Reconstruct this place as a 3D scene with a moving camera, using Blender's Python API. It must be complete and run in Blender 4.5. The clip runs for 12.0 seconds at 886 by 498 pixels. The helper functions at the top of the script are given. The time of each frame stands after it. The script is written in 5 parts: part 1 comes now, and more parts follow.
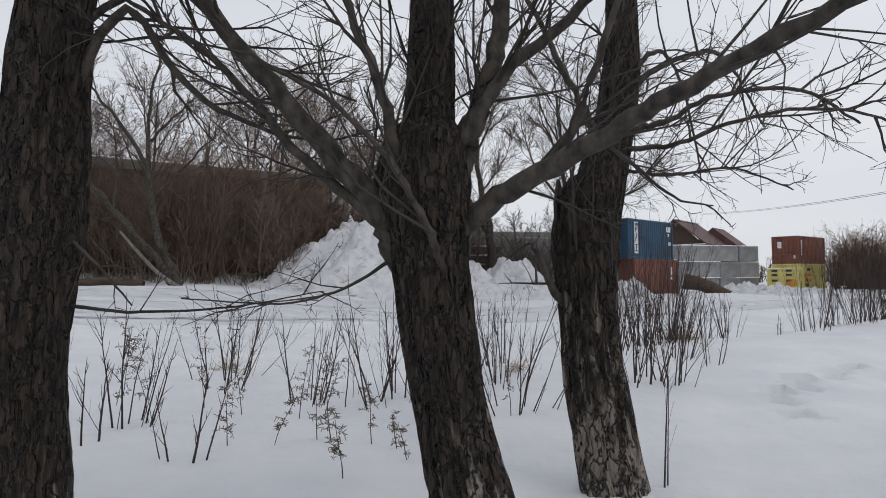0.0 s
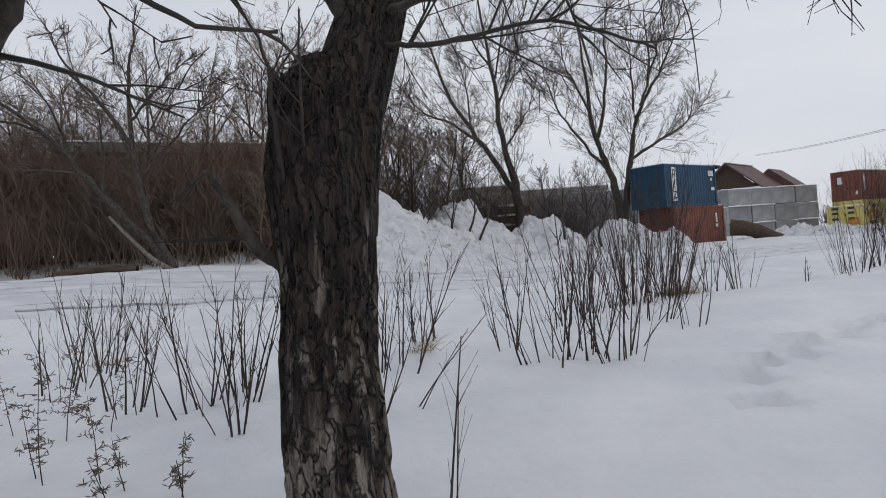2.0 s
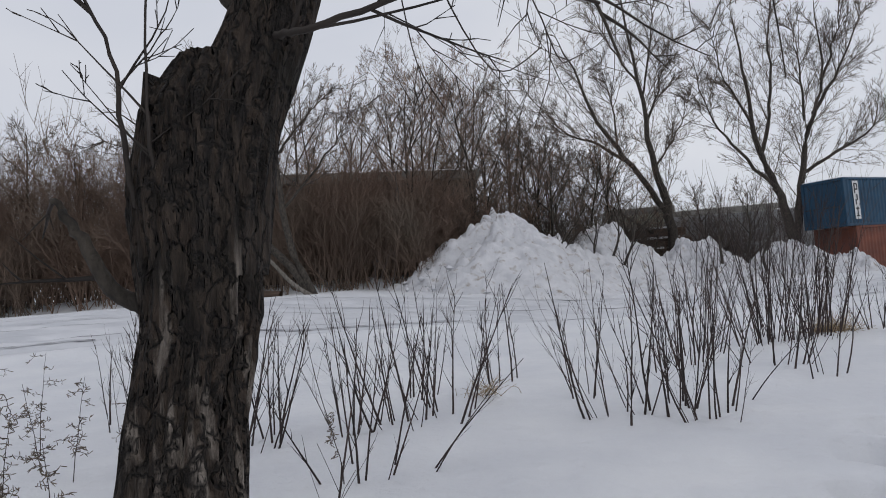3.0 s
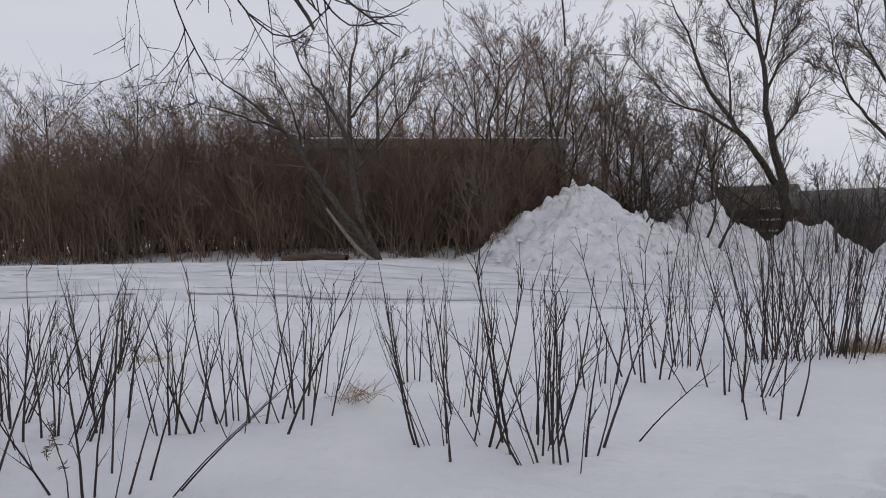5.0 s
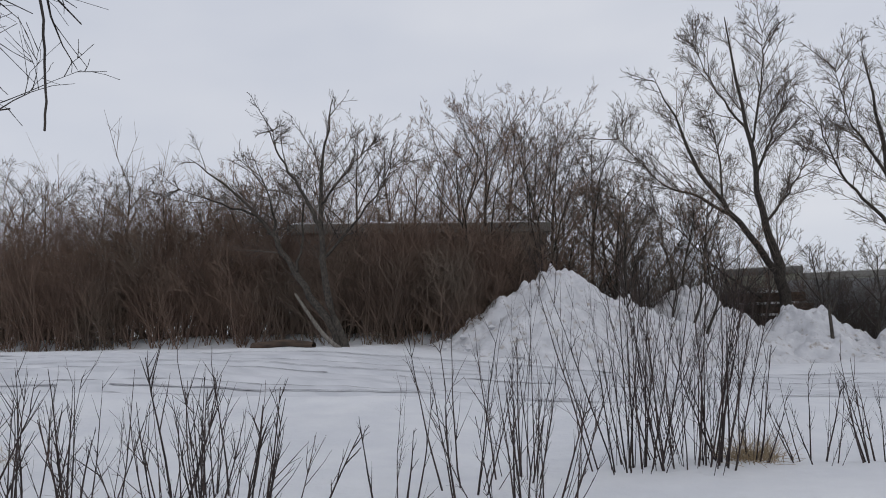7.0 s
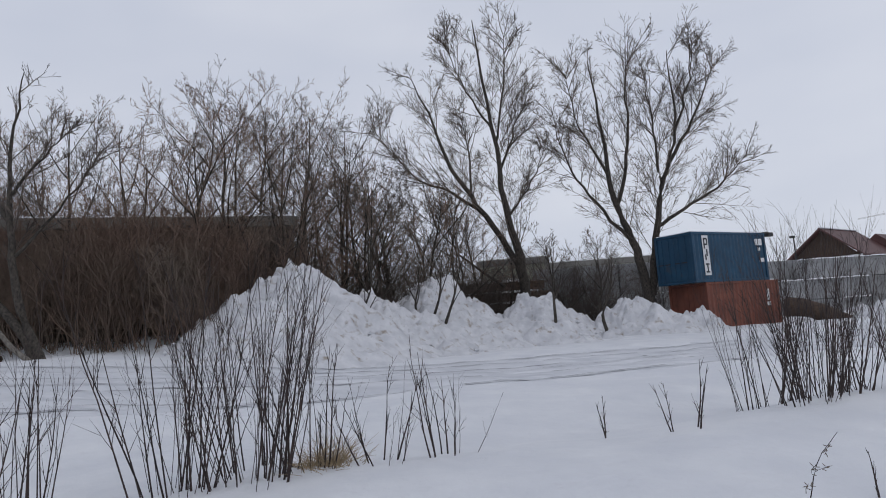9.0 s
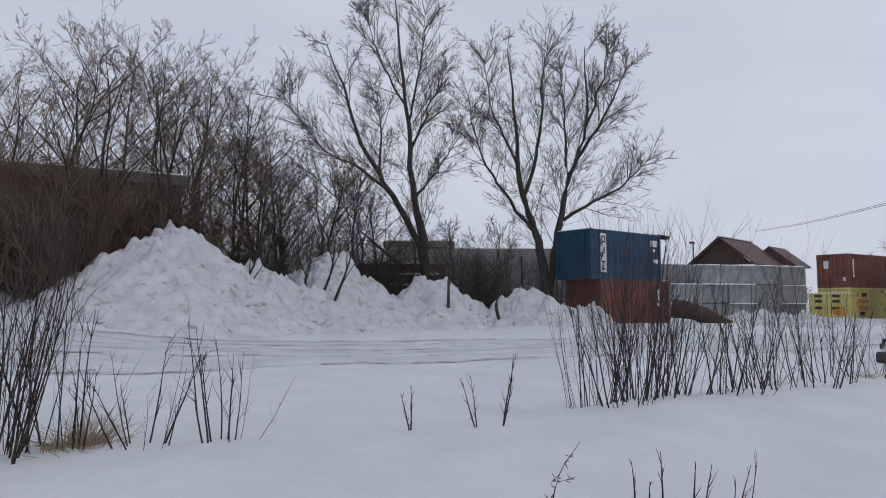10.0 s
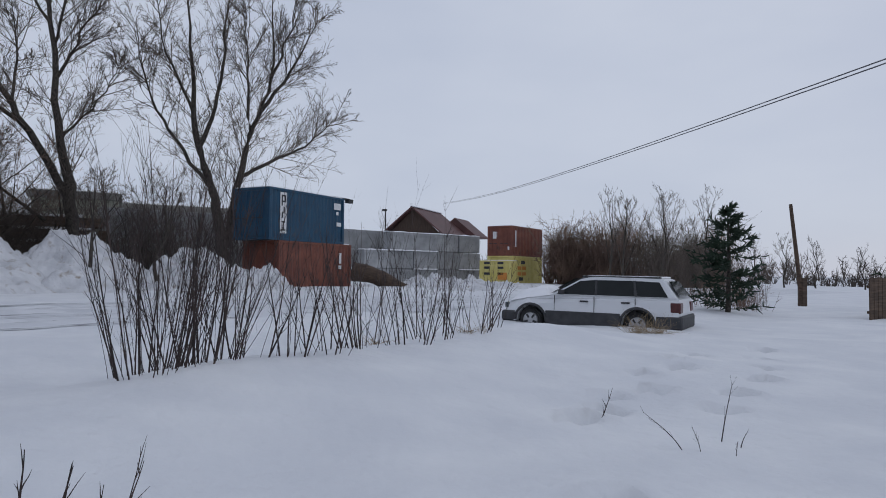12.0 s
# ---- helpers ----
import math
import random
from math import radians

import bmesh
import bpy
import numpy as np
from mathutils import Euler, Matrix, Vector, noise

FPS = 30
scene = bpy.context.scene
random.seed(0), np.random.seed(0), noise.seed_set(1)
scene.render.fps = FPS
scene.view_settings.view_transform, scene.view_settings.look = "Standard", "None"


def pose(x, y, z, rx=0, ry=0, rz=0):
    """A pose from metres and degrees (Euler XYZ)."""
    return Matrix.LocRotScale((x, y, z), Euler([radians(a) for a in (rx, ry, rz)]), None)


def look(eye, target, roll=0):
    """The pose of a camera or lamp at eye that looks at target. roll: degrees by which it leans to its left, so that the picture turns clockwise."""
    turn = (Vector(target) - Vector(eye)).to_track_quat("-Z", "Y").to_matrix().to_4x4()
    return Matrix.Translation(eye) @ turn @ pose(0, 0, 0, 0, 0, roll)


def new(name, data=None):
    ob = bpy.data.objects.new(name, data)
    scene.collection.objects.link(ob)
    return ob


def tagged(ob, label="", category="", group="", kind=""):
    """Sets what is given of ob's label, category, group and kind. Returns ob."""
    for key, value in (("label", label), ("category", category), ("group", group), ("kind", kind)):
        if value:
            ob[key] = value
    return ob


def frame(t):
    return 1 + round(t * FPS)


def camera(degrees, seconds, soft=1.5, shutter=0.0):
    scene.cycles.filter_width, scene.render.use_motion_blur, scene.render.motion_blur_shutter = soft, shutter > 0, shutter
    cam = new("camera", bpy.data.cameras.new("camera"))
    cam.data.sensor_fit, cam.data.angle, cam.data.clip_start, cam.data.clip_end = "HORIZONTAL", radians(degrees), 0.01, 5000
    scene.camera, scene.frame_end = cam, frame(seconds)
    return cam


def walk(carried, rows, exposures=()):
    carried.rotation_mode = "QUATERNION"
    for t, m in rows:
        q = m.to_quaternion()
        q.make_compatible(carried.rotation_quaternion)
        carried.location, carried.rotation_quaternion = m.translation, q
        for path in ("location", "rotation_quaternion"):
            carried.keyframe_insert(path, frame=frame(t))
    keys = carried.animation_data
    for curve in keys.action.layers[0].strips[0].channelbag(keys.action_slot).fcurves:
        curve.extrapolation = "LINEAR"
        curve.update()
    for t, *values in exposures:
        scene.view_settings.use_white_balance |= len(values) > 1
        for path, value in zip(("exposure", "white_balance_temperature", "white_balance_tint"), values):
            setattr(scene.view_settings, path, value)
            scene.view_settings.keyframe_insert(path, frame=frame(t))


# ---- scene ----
cam = camera(67.1, 12.0, 0.95)
# seconds, place in metres, turn in degrees
PATH = [
    (0.0, 0.206, 0.591, 1.654, 92.75, 0.56, -0.11),
    (0.5, 0.607, 1.077, 1.653, 94.39, 1.46, -1.01),
    (1.0, 1.078, 1.507, 1.640, 93.04, 2.76, 2.85),
    (1.5, 1.501, 1.875, 1.598, 90.32, 5.22, 4.27),
    (2.0, 1.918, 2.392, 1.523, 90.01, 4.49, 4.65),
    (2.5, 2.282, 2.827, 1.513, 93.65, 3.77, 13.83),
    (3.0, 2.695, 3.249, 1.514, 93.16, 4.50, 18.20),
    (3.5, 3.122, 3.622, 1.537, 91.98, 3.36, 18.79),
    (5.5, 4.611, 4.988, 1.686, 91.27, 1.37, 31.45),
    (6.0, 4.951, 5.339, 1.714, 95.05, 1.21, 33.18),
    (6.5, 5.360, 5.674, 1.726, 96.96, 0.61, 34.51),
    (7.0, 5.780, 6.025, 1.743, 97.80, 1.12, 30.68),
    (7.5, 6.234, 6.371, 1.751, 95.77, 1.16, 22.61),
    (9.5, 8.165, 7.938, 1.715, 96.24, 2.92, 11.63),
    (10.0, 8.674, 8.312, 1.686, 94.69, -0.05, 6.83),
    (10.5, 9.171, 8.640, 1.642, 92.82, -1.45, -0.00),
    (11.0, 9.562, 8.956, 1.592, 92.40, -1.93, -2.38),
    (11.5, 10.005, 9.312, 1.542, 91.55, -0.70, -9.15),
    (12.0, 10.445, 9.703, 1.493, 91.97, -0.66, -17.55),
]
walk(cam, [(t, pose(x, y, z, a, b, c)) for t, x, y, z, a, b, c in PATH],
     [(0.0, 0.2, 7050, 6), (2.5, 0.08, 6900, 7), (5.5, 0.05, 7000, 10), (7.5, 0.05, 6750, 7), (10.0, -0.08, 6480, 9), (12.0, -0.2, 6250, 8)])

# ---- light ----
world = bpy.data.worlds.new("overcast_sky")
scene.world = world
world.use_nodes = True
wn, wl = world.node_tree.nodes, world.node_tree.links
wn.clear()
sky = wn.new("ShaderNodeTexSky")
sky.sky_type, sky.sun_disc = "NISHITA", False
sky.sun_elevation, sky.sun_rotation = radians(28), radians(60)
dim = wn.new("ShaderNodeMix")
dim.data_type = "RGBA"
dim.blend_type = "MULTIPLY"
dim.inputs[0].default_value = 1.0
dim.inputs[7].default_value = (0.06, 0.06, 0.06, 1)
wl.new(sky.outputs[0], dim.inputs[6])
wtc = wn.new("ShaderNodeTexCoord")
wmap = wn.new("ShaderNodeMapping")
wmap.inputs["Scale"].default_value = (1.0, 1.0, 2.6)
wl.new(wtc.outputs["Generated"], wmap.inputs["Vector"])
cloud = wn.new("ShaderNodeTexNoise")
cloud.inputs["Scale"].default_value, cloud.inputs["Detail"].default_value, cloud.inputs["Roughness"].default_value = 1.6, 4.0, 0.5
wl.new(wmap.outputs[0], cloud.inputs["Vector"])
cramp = wn.new("ShaderNodeValToRGB")
cramp.color_ramp.elements[0].position, cramp.color_ramp.elements[0].color = 0.3, (0.53, 0.575, 0.71, 1)
cramp.color_ramp.elements[1].position, cramp.color_ramp.elements[1].color = 0.72, (0.68, 0.71, 0.815, 1)
wl.new(cloud.outputs["Fac"], cramp.inputs[0])
wmix = wn.new("ShaderNodeMix")
wmix.data_type = "RGBA"
wmix.inputs[0].default_value = 0.92
wl.new(dim.outputs[2], wmix.inputs[6])
wl.new(cramp.outputs[0], wmix.inputs[7])
wbg = wn.new("ShaderNodeBackground")
wbg.inputs["Strength"].default_value = 1.0
wl.new(wmix.outputs[2], wbg.inputs["Color"])
wout = wn.new("ShaderNodeOutputWorld")
wl.new(wbg.outputs[0], wout.inputs["Surface"])

sun_data = bpy.data.lights.new("sun", "SUN")
sun_data.energy, sun_data.angle, sun_data.color = 0.25, radians(30), (1.0, 0.95, 0.88)
sun = new("sun", sun_data)
sun.matrix_world = look((30, 10, 40), (0, 30, 0))


# ---- materials ----
def material(name, a, b, scale=4.0, stretch=(1, 1, 1), rough=0.8, metal=0.0, fine=60.0, bump=0.3, dist=0.02, c=None, c_scale=0.7, c_at=0.6, vary=0.0, subsurface=0.0):
    """Two mixed colours at one scale, a stain colour at a larger one, and fine relief."""
    m = bpy.data.materials.new(name)
    m.use_nodes = True
    n, l = m.node_tree.nodes, m.node_tree.links
    bsdf = n["Principled BSDF"]
    bsdf.inputs["Roughness"].default_value, bsdf.inputs["Metallic"].default_value = rough, metal
    tc = n.new("ShaderNodeTexCoord")
    mp = n.new("ShaderNodeMapping")
    mp.inputs["Scale"].default_value = stretch
    l.new(tc.outputs["Object"], mp.inputs["Vector"])
    t1 = n.new("ShaderNodeTexNoise")
    t1.inputs["Scale"].default_value, t1.inputs["Detail"].default_value = scale, 6.0
    l.new(mp.outputs[0], t1.inputs["Vector"])
    ramp = n.new("ShaderNodeValToRGB")
    ramp.color_ramp.elements[0].position, ramp.color_ramp.elements[1].position = 0.33, 0.68
    ramp.color_ramp.elements[0].color, ramp.color_ramp.elements[1].color = (*a, 1), (*b, 1)
    l.new(t1.outputs["Fac"], ramp.inputs[0])
    colour = ramp.outputs[0]
    if c:
        t2 = n.new("ShaderNodeTexNoise")
        t2.inputs["Scale"].default_value, t2.inputs["Detail"].default_value = c_scale, 4.0
        l.new(tc.outputs["Object"], t2.inputs["Vector"])
        r2 = n.new("ShaderNodeValToRGB")
        r2.color_ramp.elements[0].position, r2.color_ramp.elements[1].position = c_at, min(1.0, c_at + 0.16)
        l.new(t2.outputs["Fac"], r2.inputs[0])
        mx = n.new("ShaderNodeMix")
        mx.data_type = "RGBA"
        l.new(r2.outputs[0], mx.inputs[0])
        l.new(colour, mx.inputs[6])
        mx.inputs[7].default_value = (*c, 1)
        colour = mx.outputs[2]
    if vary:
        info = n.new("ShaderNodeObjectInfo")
        rng = n.new("ShaderNodeMapRange")
        rng.inputs["To Min"].default_value, rng.inputs["To Max"].default_value = 1 - vary, 1 + vary
        l.new(info.outputs["Random"], rng.inputs["Value"])
        hs = n.new("ShaderNodeHueSaturation")
        l.new(rng.outputs[0], hs.inputs["Value"])
        l.new(colour, hs.inputs["Color"])
        colour = hs.outputs[0]
    l.new(colour, bsdf.inputs["Base Color"])
    if subsurface:
        bsdf.inputs["Subsurface Weight"].default_value = subsurface
        bsdf.inputs["Subsurface Radius"].default_value = (0.05, 0.06, 0.08)
    t3 = n.new("ShaderNodeTexNoise")
    t3.inputs["Scale"].default_value, t3.inputs["Detail"].default_value = fine, 5.0
    l.new(mp.outputs[0], t3.inputs["Vector"])
    bp = n.new("ShaderNodeBump")
    bp.inputs["Strength"].default_value, bp.inputs["Distance"].default_value = bump, dist
    l.new(t3.outputs["Fac"], bp.inputs["Height"])
    l.new(bp.outputs[0], bsdf.inputs["Normal"])
    return m


SNOW = material("snow", (0.64, 0.65, 0.68), (0.73, 0.735, 0.75), 1.1, rough=0.75, fine=7.0, bump=0.6, dist=0.05, c=(0.64, 0.65, 0.68), c_scale=0.35, c_at=0.56)
SNOW_ROAD = material("packed_snow", (0.52, 0.53, 0.56), (0.67, 0.675, 0.70), 1.4, stretch=(0.5, 1.4, 1), rough=0.65, fine=6.0, bump=0.4, dist=0.03)
SNOW_PILE = material("piled_snow", (0.52, 0.525, 0.55), (0.68, 0.68, 0.70), 1.9, rough=0.8, fine=5.0, bump=0.8, dist=0.08, c=(0.34, 0.30, 0.26), c_scale=3.2, c_at=0.57)
SNOW_CAP = material("snow_cap", (0.76, 0.77, 0.80), (0.83, 0.83, 0.85), 3.0, rough=0.8, fine=14.0, bump=0.3)
def bark_material(name, pale_top, lo=0.43, hi=0.64):
    """Furrowed dark bark; below pale_top the outer bark is frayed to pale fibres in upright streaks."""
    m = material(name, (0.012, 0.0085, 0.007), (0.085, 0.061, 0.045), 11.0, stretch=(3.4, 3.4, 0.5), rough=0.95, fine=16.0, bump=1.0, dist=0.10, c=(0.022, 0.019, 0.014), c_scale=2.0, c_at=0.52)
    n, l = m.node_tree.nodes, m.node_tree.links
    bsdf = n["Principled BSDF"]
    base = bsdf.inputs["Base Color"].links[0].from_socket
    tc = n.new("ShaderNodeTexCoord")
    mp = n.new("ShaderNodeMapping")
    mp.inputs["Scale"].default_value = (9.0, 9.0, 0.9)
    l.new(tc.outputs["Object"], mp.inputs["Vector"])
    tx = n.new("ShaderNodeTexNoise")
    tx.inputs["Scale"].default_value, tx.inputs["Detail"].default_value = 1.6, 7.0
    l.new(mp.outputs[0], tx.inputs["Vector"])
    sep = n.new("ShaderNodeSeparateXYZ")
    l.new(tc.outputs["Object"], sep.inputs[0])
    mr = n.new("ShaderNodeMapRange")
    mr.inputs["From Min"].default_value, mr.inputs["From Max"].default_value = pale_top + 0.9, pale_top - 0.9
    mr.inputs["To Min"].default_value, mr.inputs["To Max"].default_value = -0.30, 0.16
    l.new(sep.outputs["Z"], mr.inputs["Value"])
    ad = n.new("ShaderNodeMath")
    ad.operation = "ADD"
    l.new(tx.outputs["Fac"], ad.inputs[0])
    l.new(mr.outputs[0], ad.inputs[1])
    rp = n.new("ShaderNodeValToRGB")
    rp.color_ramp.elements[0].position, rp.color_ramp.elements[1].position = lo, hi
    l.new(ad.outputs[0], rp.inputs[0])
    mx = n.new("ShaderNodeMix")
    mx.data_type = "RGBA"
    l.new(rp.outputs[0], mx.inputs[0])
    l.new(base, mx.inputs[6])
    mx.inputs[7].default_value = (0.33, 0.285, 0.245, 1)
    l.new(mx.outputs[2], bsdf.inputs["Base Color"])
    return m


def furrow(m, scale, stretch, width, dark, depth):
    """Adds long upright cracks between bark plates: dark in the crack, and sunk."""
    n, l = m.node_tree.nodes, m.node_tree.links
    bsdf = n["Principled BSDF"]
    base = bsdf.inputs["Base Color"].links[0].from_socket
    old = bsdf.inputs["Normal"].links[0].from_socket
    tc = n.new("ShaderNodeTexCoord")
    wob = n.new("ShaderNodeTexNoise")
    wob.inputs["Scale"].default_value, wob.inputs["Detail"].default_value = 7.0, 3.0
    l.new(tc.outputs["Object"], wob.inputs["Vector"])
    mixv = n.new("ShaderNodeMix")
    mixv.data_type = "VECTOR"
    mixv.inputs[0].default_value = 0.16
    l.new(tc.outputs["Object"], mixv.inputs[4])
    l.new(wob.outputs["Color"], mixv.inputs[5])
    mp = n.new("ShaderNodeMapping")
    mp.inputs["Scale"].default_value = stretch
    l.new(mixv.outputs[1], mp.inputs["Vector"])
    vo = n.new("ShaderNodeTexVoronoi")
    vo.feature = "DISTANCE_TO_EDGE"
    vo.inputs["Scale"].default_value = scale
    l.new(mp.outputs[0], vo.inputs["Vector"])
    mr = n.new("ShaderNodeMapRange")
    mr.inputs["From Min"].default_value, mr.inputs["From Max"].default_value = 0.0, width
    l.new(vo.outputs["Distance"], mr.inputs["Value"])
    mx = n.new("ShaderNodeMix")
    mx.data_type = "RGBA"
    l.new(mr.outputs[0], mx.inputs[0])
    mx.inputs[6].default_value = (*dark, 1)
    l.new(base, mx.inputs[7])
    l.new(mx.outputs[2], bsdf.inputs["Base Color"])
    bp = n.new("ShaderNodeBump")
    bp.inputs["Strength"].default_value, bp.inputs["Distance"].default_value = 1.0, depth
    l.new(mr.outputs[0], bp.inputs["Height"])
    l.new(old, bp.inputs["Normal"])
    l.new(bp.outputs[0], bsdf.inputs["Normal"])
    return m


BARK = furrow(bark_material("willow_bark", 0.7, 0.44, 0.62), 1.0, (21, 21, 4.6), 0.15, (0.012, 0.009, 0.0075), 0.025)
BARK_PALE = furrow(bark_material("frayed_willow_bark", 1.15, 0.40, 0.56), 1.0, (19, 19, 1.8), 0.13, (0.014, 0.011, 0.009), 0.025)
LIMB = material("willow_limb_bark", (0.02, 0.017, 0.014), (0.088, 0.074, 0.06), 16.0, stretch=(1, 1, 0.6), rough=0.9, fine=50.0, bump=0.8, dist=0.02)
TWIG = material("dark_twig_bark", (0.022, 0.018, 0.016), (0.06, 0.048, 0.04), 3.0, rough=0.85, fine=40.0, bump=0.2)
TWIG_RED = material("russet_twig_bark", (0.13, 0.085, 0.064), (0.23, 0.155, 0.115), 0.5, rough=0.9, fine=30.0, bump=0.2, c=(0.15, 0.125, 0.098), c_scale=0.12, c_at=0.5)
TWIG_GREY = material("grey_twig_bark", (0.06, 0.048, 0.041), (0.135, 0.108, 0.09), 0.6, rough=0.9, fine=30.0, bump=0.2)
STEM = material("shrub_stem_bark", (0.018, 0.013, 0.013), (0.065, 0.042, 0.035), 4.0, rough=0.8, fine=50.0, bump=0.2, vary=0.35)
STRAW = material("dry_grass", (0.26, 0.19, 0.11), (0.42, 0.32, 0.20), 9.0, rough=0.9, fine=60.0)
BLUE = material("blue_container_paint", (0.006, 0.042, 0.085), (0.012, 0.066, 0.125), 1.1, rough=0.55, fine=30.0, bump=0.1, c=(0.05, 0.05, 0.055), c_scale=0.9, c_at=0.64)
RUST = material("rust_red_container_paint", (0.13, 0.042, 0.028), (0.21, 0.07, 0.042), 1.4, rough=0.65, fine=30.0, bump=0.15, c=(0.08, 0.04, 0.03), c_scale=1.1, c_at=0.6)
YELLOW = material("yellow_container_paint", (0.52, 0.44, 0.12), (0.62, 0.54, 0.20), 1.4, rough=0.6, fine=30.0, bump=0.1, c=(0.40, 0.33, 0.14), c_scale=1.0, c_at=0.6)
WHITE = material("white_paint", (0.62, 0.62, 0.62), (0.76, 0.76, 0.76), 3.0, rough=0.5, fine=40.0, bump=0.05)
DARK = material("dark_paint", (0.02, 0.02, 0.022), (0.04, 0.04, 0.042), 3.0, rough=0.6, fine=40.0, bump=0.1)
ORANGE = material("orange_marking", (0.50, 0.19, 0.03), (0.58, 0.24, 0.05), 3.0, rough=0.6, fine=40.0, bump=0.05)
CONCRETE = material("grey_concrete", (0.24, 0.245, 0.25), (0.36, 0.365, 0.37), 1.2, rough=0.9, fine=18.0, bump=0.4, c=(0.20, 0.205, 0.21), c_scale=0.5, c_at=0.56, vary=0.14)
BRICK = material("weathered_brown_wall", (0.17, 0.125, 0.10), (0.25, 0.185, 0.15), 1.5, rough=0.9, fine=25.0, bump=0.4, c=(0.09, 0.075, 0.06), c_scale=0.5, c_at=0.55)
PARAPET = material("grey_roof_edge", (0.17, 0.165, 0.15), (0.25, 0.24, 0.22), 1.5, rough=0.9, fine=25.0, bump=0.3)
BEIGE = material("beige_siding", (0.34, 0.34, 0.27), (0.42, 0.42, 0.34), 0.7, rough=0.8, fine=20.0, bump=0.2)
ROOF = material("brown_metal_roof", (0.075, 0.032, 0.03), (0.115, 0.05, 0.045), 0.8, rough=0.6, fine=20.0, bump=0.1)
WOOD = material("dark_weathered_wood", (0.045, 0.03, 0.022), (0.12, 0.08, 0.055), 4.0, stretch=(0.4, 4, 4), rough=0.9, fine=30.0, bump=0.5, vary=0.2)
DEADWOOD = material("pale_dead_wood", (0.10, 0.088, 0.075), (0.22, 0.20, 0.175), 5.0, stretch=(3, 3, 0.5), rough=0.9, fine=30.0, bump=0.4)
GABLE = material("brown_gable_boards", (0.045, 0.03, 0.022), (0.085, 0.055, 0.04), 3.0, stretch=(3, 3, 0.4), rough=0.9, fine=30.0, bump=0.3)
CARWHITE = material("white_car_paint", (0.63, 0.64, 0.66), (0.70, 0.705, 0.72), 1.0, rough=0.3, fine=4.0, bump=0.02, c=(0.50, 0.49, 0.48), c_scale=1.5, c_at=0.66)
CARDARK = material("dark_car_paint", (0.02, 0.024, 0.03), (0.035, 0.04, 0.048), 1.0, rough=0.35, fine=4.0, bump=0.02)
PLASTIC = material("grey_plastic_cladding", (0.03, 0.03, 0.033), (0.055, 0.055, 0.058), 5.0, rough=0.7, fine=60.0, bump=0.1)
TYRE = material("tyre_rubber", (0.015, 0.015, 0.016), (0.03, 0.03, 0.03), 9.0, rough=0.9, fine=60.0, bump=0.3)
ALLOY = material("dull_alloy", (0.34, 0.34, 0.35), (0.46, 0.46, 0.47), 9.0, rough=0.45, metal=0.8, fine=60.0, bump=0.05)
LAMPRED = material("red_lens", (0.06, 0.013, 0.013), (0.09, 0.02, 0.02), 9.0, rough=0.3, fine=60.0, bump=0.02)
NEEDLE = material("spruce_needles", (0.012, 0.028, 0.016), (0.03, 0.05, 0.028), 3.0, rough=0.9, fine=30.0, bump=0.3)
GLASS = bpy.data.materials.new("dark_window_glass")
GLASS.use_nodes = True
gb = GLASS.node_tree.nodes["Principled BSDF"]
gb.inputs["Base Color"].default_value, gb.inputs["Roughness"].default_value, gb.inputs["Transmission Weight"].default_value = (0.16, 0.19, 0.2, 1), 0.04, 0.85
WIRE = material("cable_sheath", (0.10, 0.10, 0.11), (0.16, 0.16, 0.17), 3.0, rough=0.7)


# ---- building helpers ----
def mesh_from(name, verts, faces, mat, smooth=False):
    me = bpy.data.meshes.new(name)
    me.from_pydata(verts, [], faces)
    me.materials.append(mat)
    if smooth:
        me.polygons.foreach_set("use_smooth", [True] * len(me.polygons))
    me.update()
    return me


def part(name, bm, mat, parent, label=""):
    """Links a bmesh or a mesh as one object under parent."""
    if isinstance(bm, bmesh.types.BMesh):
        me = bpy.data.meshes.new(name)
        bm.to_mesh(me)
        bm.free()
        me.materials.append(mat)
    else:
        me = bm
    ob = new(name, me)
    ob.parent = parent
    return tagged(ob, label)


def thing(name, label, category, m=None, group="", kind=""):
    ob = new(name)
    ob.empty_display_size = 0.2
    if m is not None:
        ob.matrix_world = m
    return tagged(ob, label, category, group, kind)


def box(bm, x0, y0, z0, x1, y1, z1, bevel=0.0):
    r = bmesh.ops.create_cube(bm, size=1.0, matrix=Matrix.Translation(((x0 + x1) / 2, (y0 + y1) / 2, (z0 + z1) / 2)) @ Matrix.Diagonal((x1 - x0, y1 - y0, z1 - z0, 1)))
    if bevel:
        es = list({e for v in r["verts"] for e in v.link_edges})
        bmesh.ops.bevel(bm, geom=es, offset=bevel, segments=1, affect="EDGES")
    return bm


def boxed(*args):
    return box(bmesh.new(), *args)


def prism(outline, y0, y1):
    """A solid with the given outline in x and z, from y0 to y1."""
    n = len(outline)
    verts = [(x, y0, z) for x, z in outline] + [(x, y1, z) for x, z in outline]
    faces = [tuple(range(n)), tuple(range(2 * n - 1, n - 1, -1))] + [(i, i + n, (i + 1) % n + n, (i + 1) % n) for i in range(n)]
    bm = bmesh.new()
    vs = [bm.verts.new(v) for v in verts]
    for f in faces:
        bm.faces.new([vs[i] for i in f])
    bmesh.ops.recalc_face_normals(bm, faces=bm.faces)
    return bm


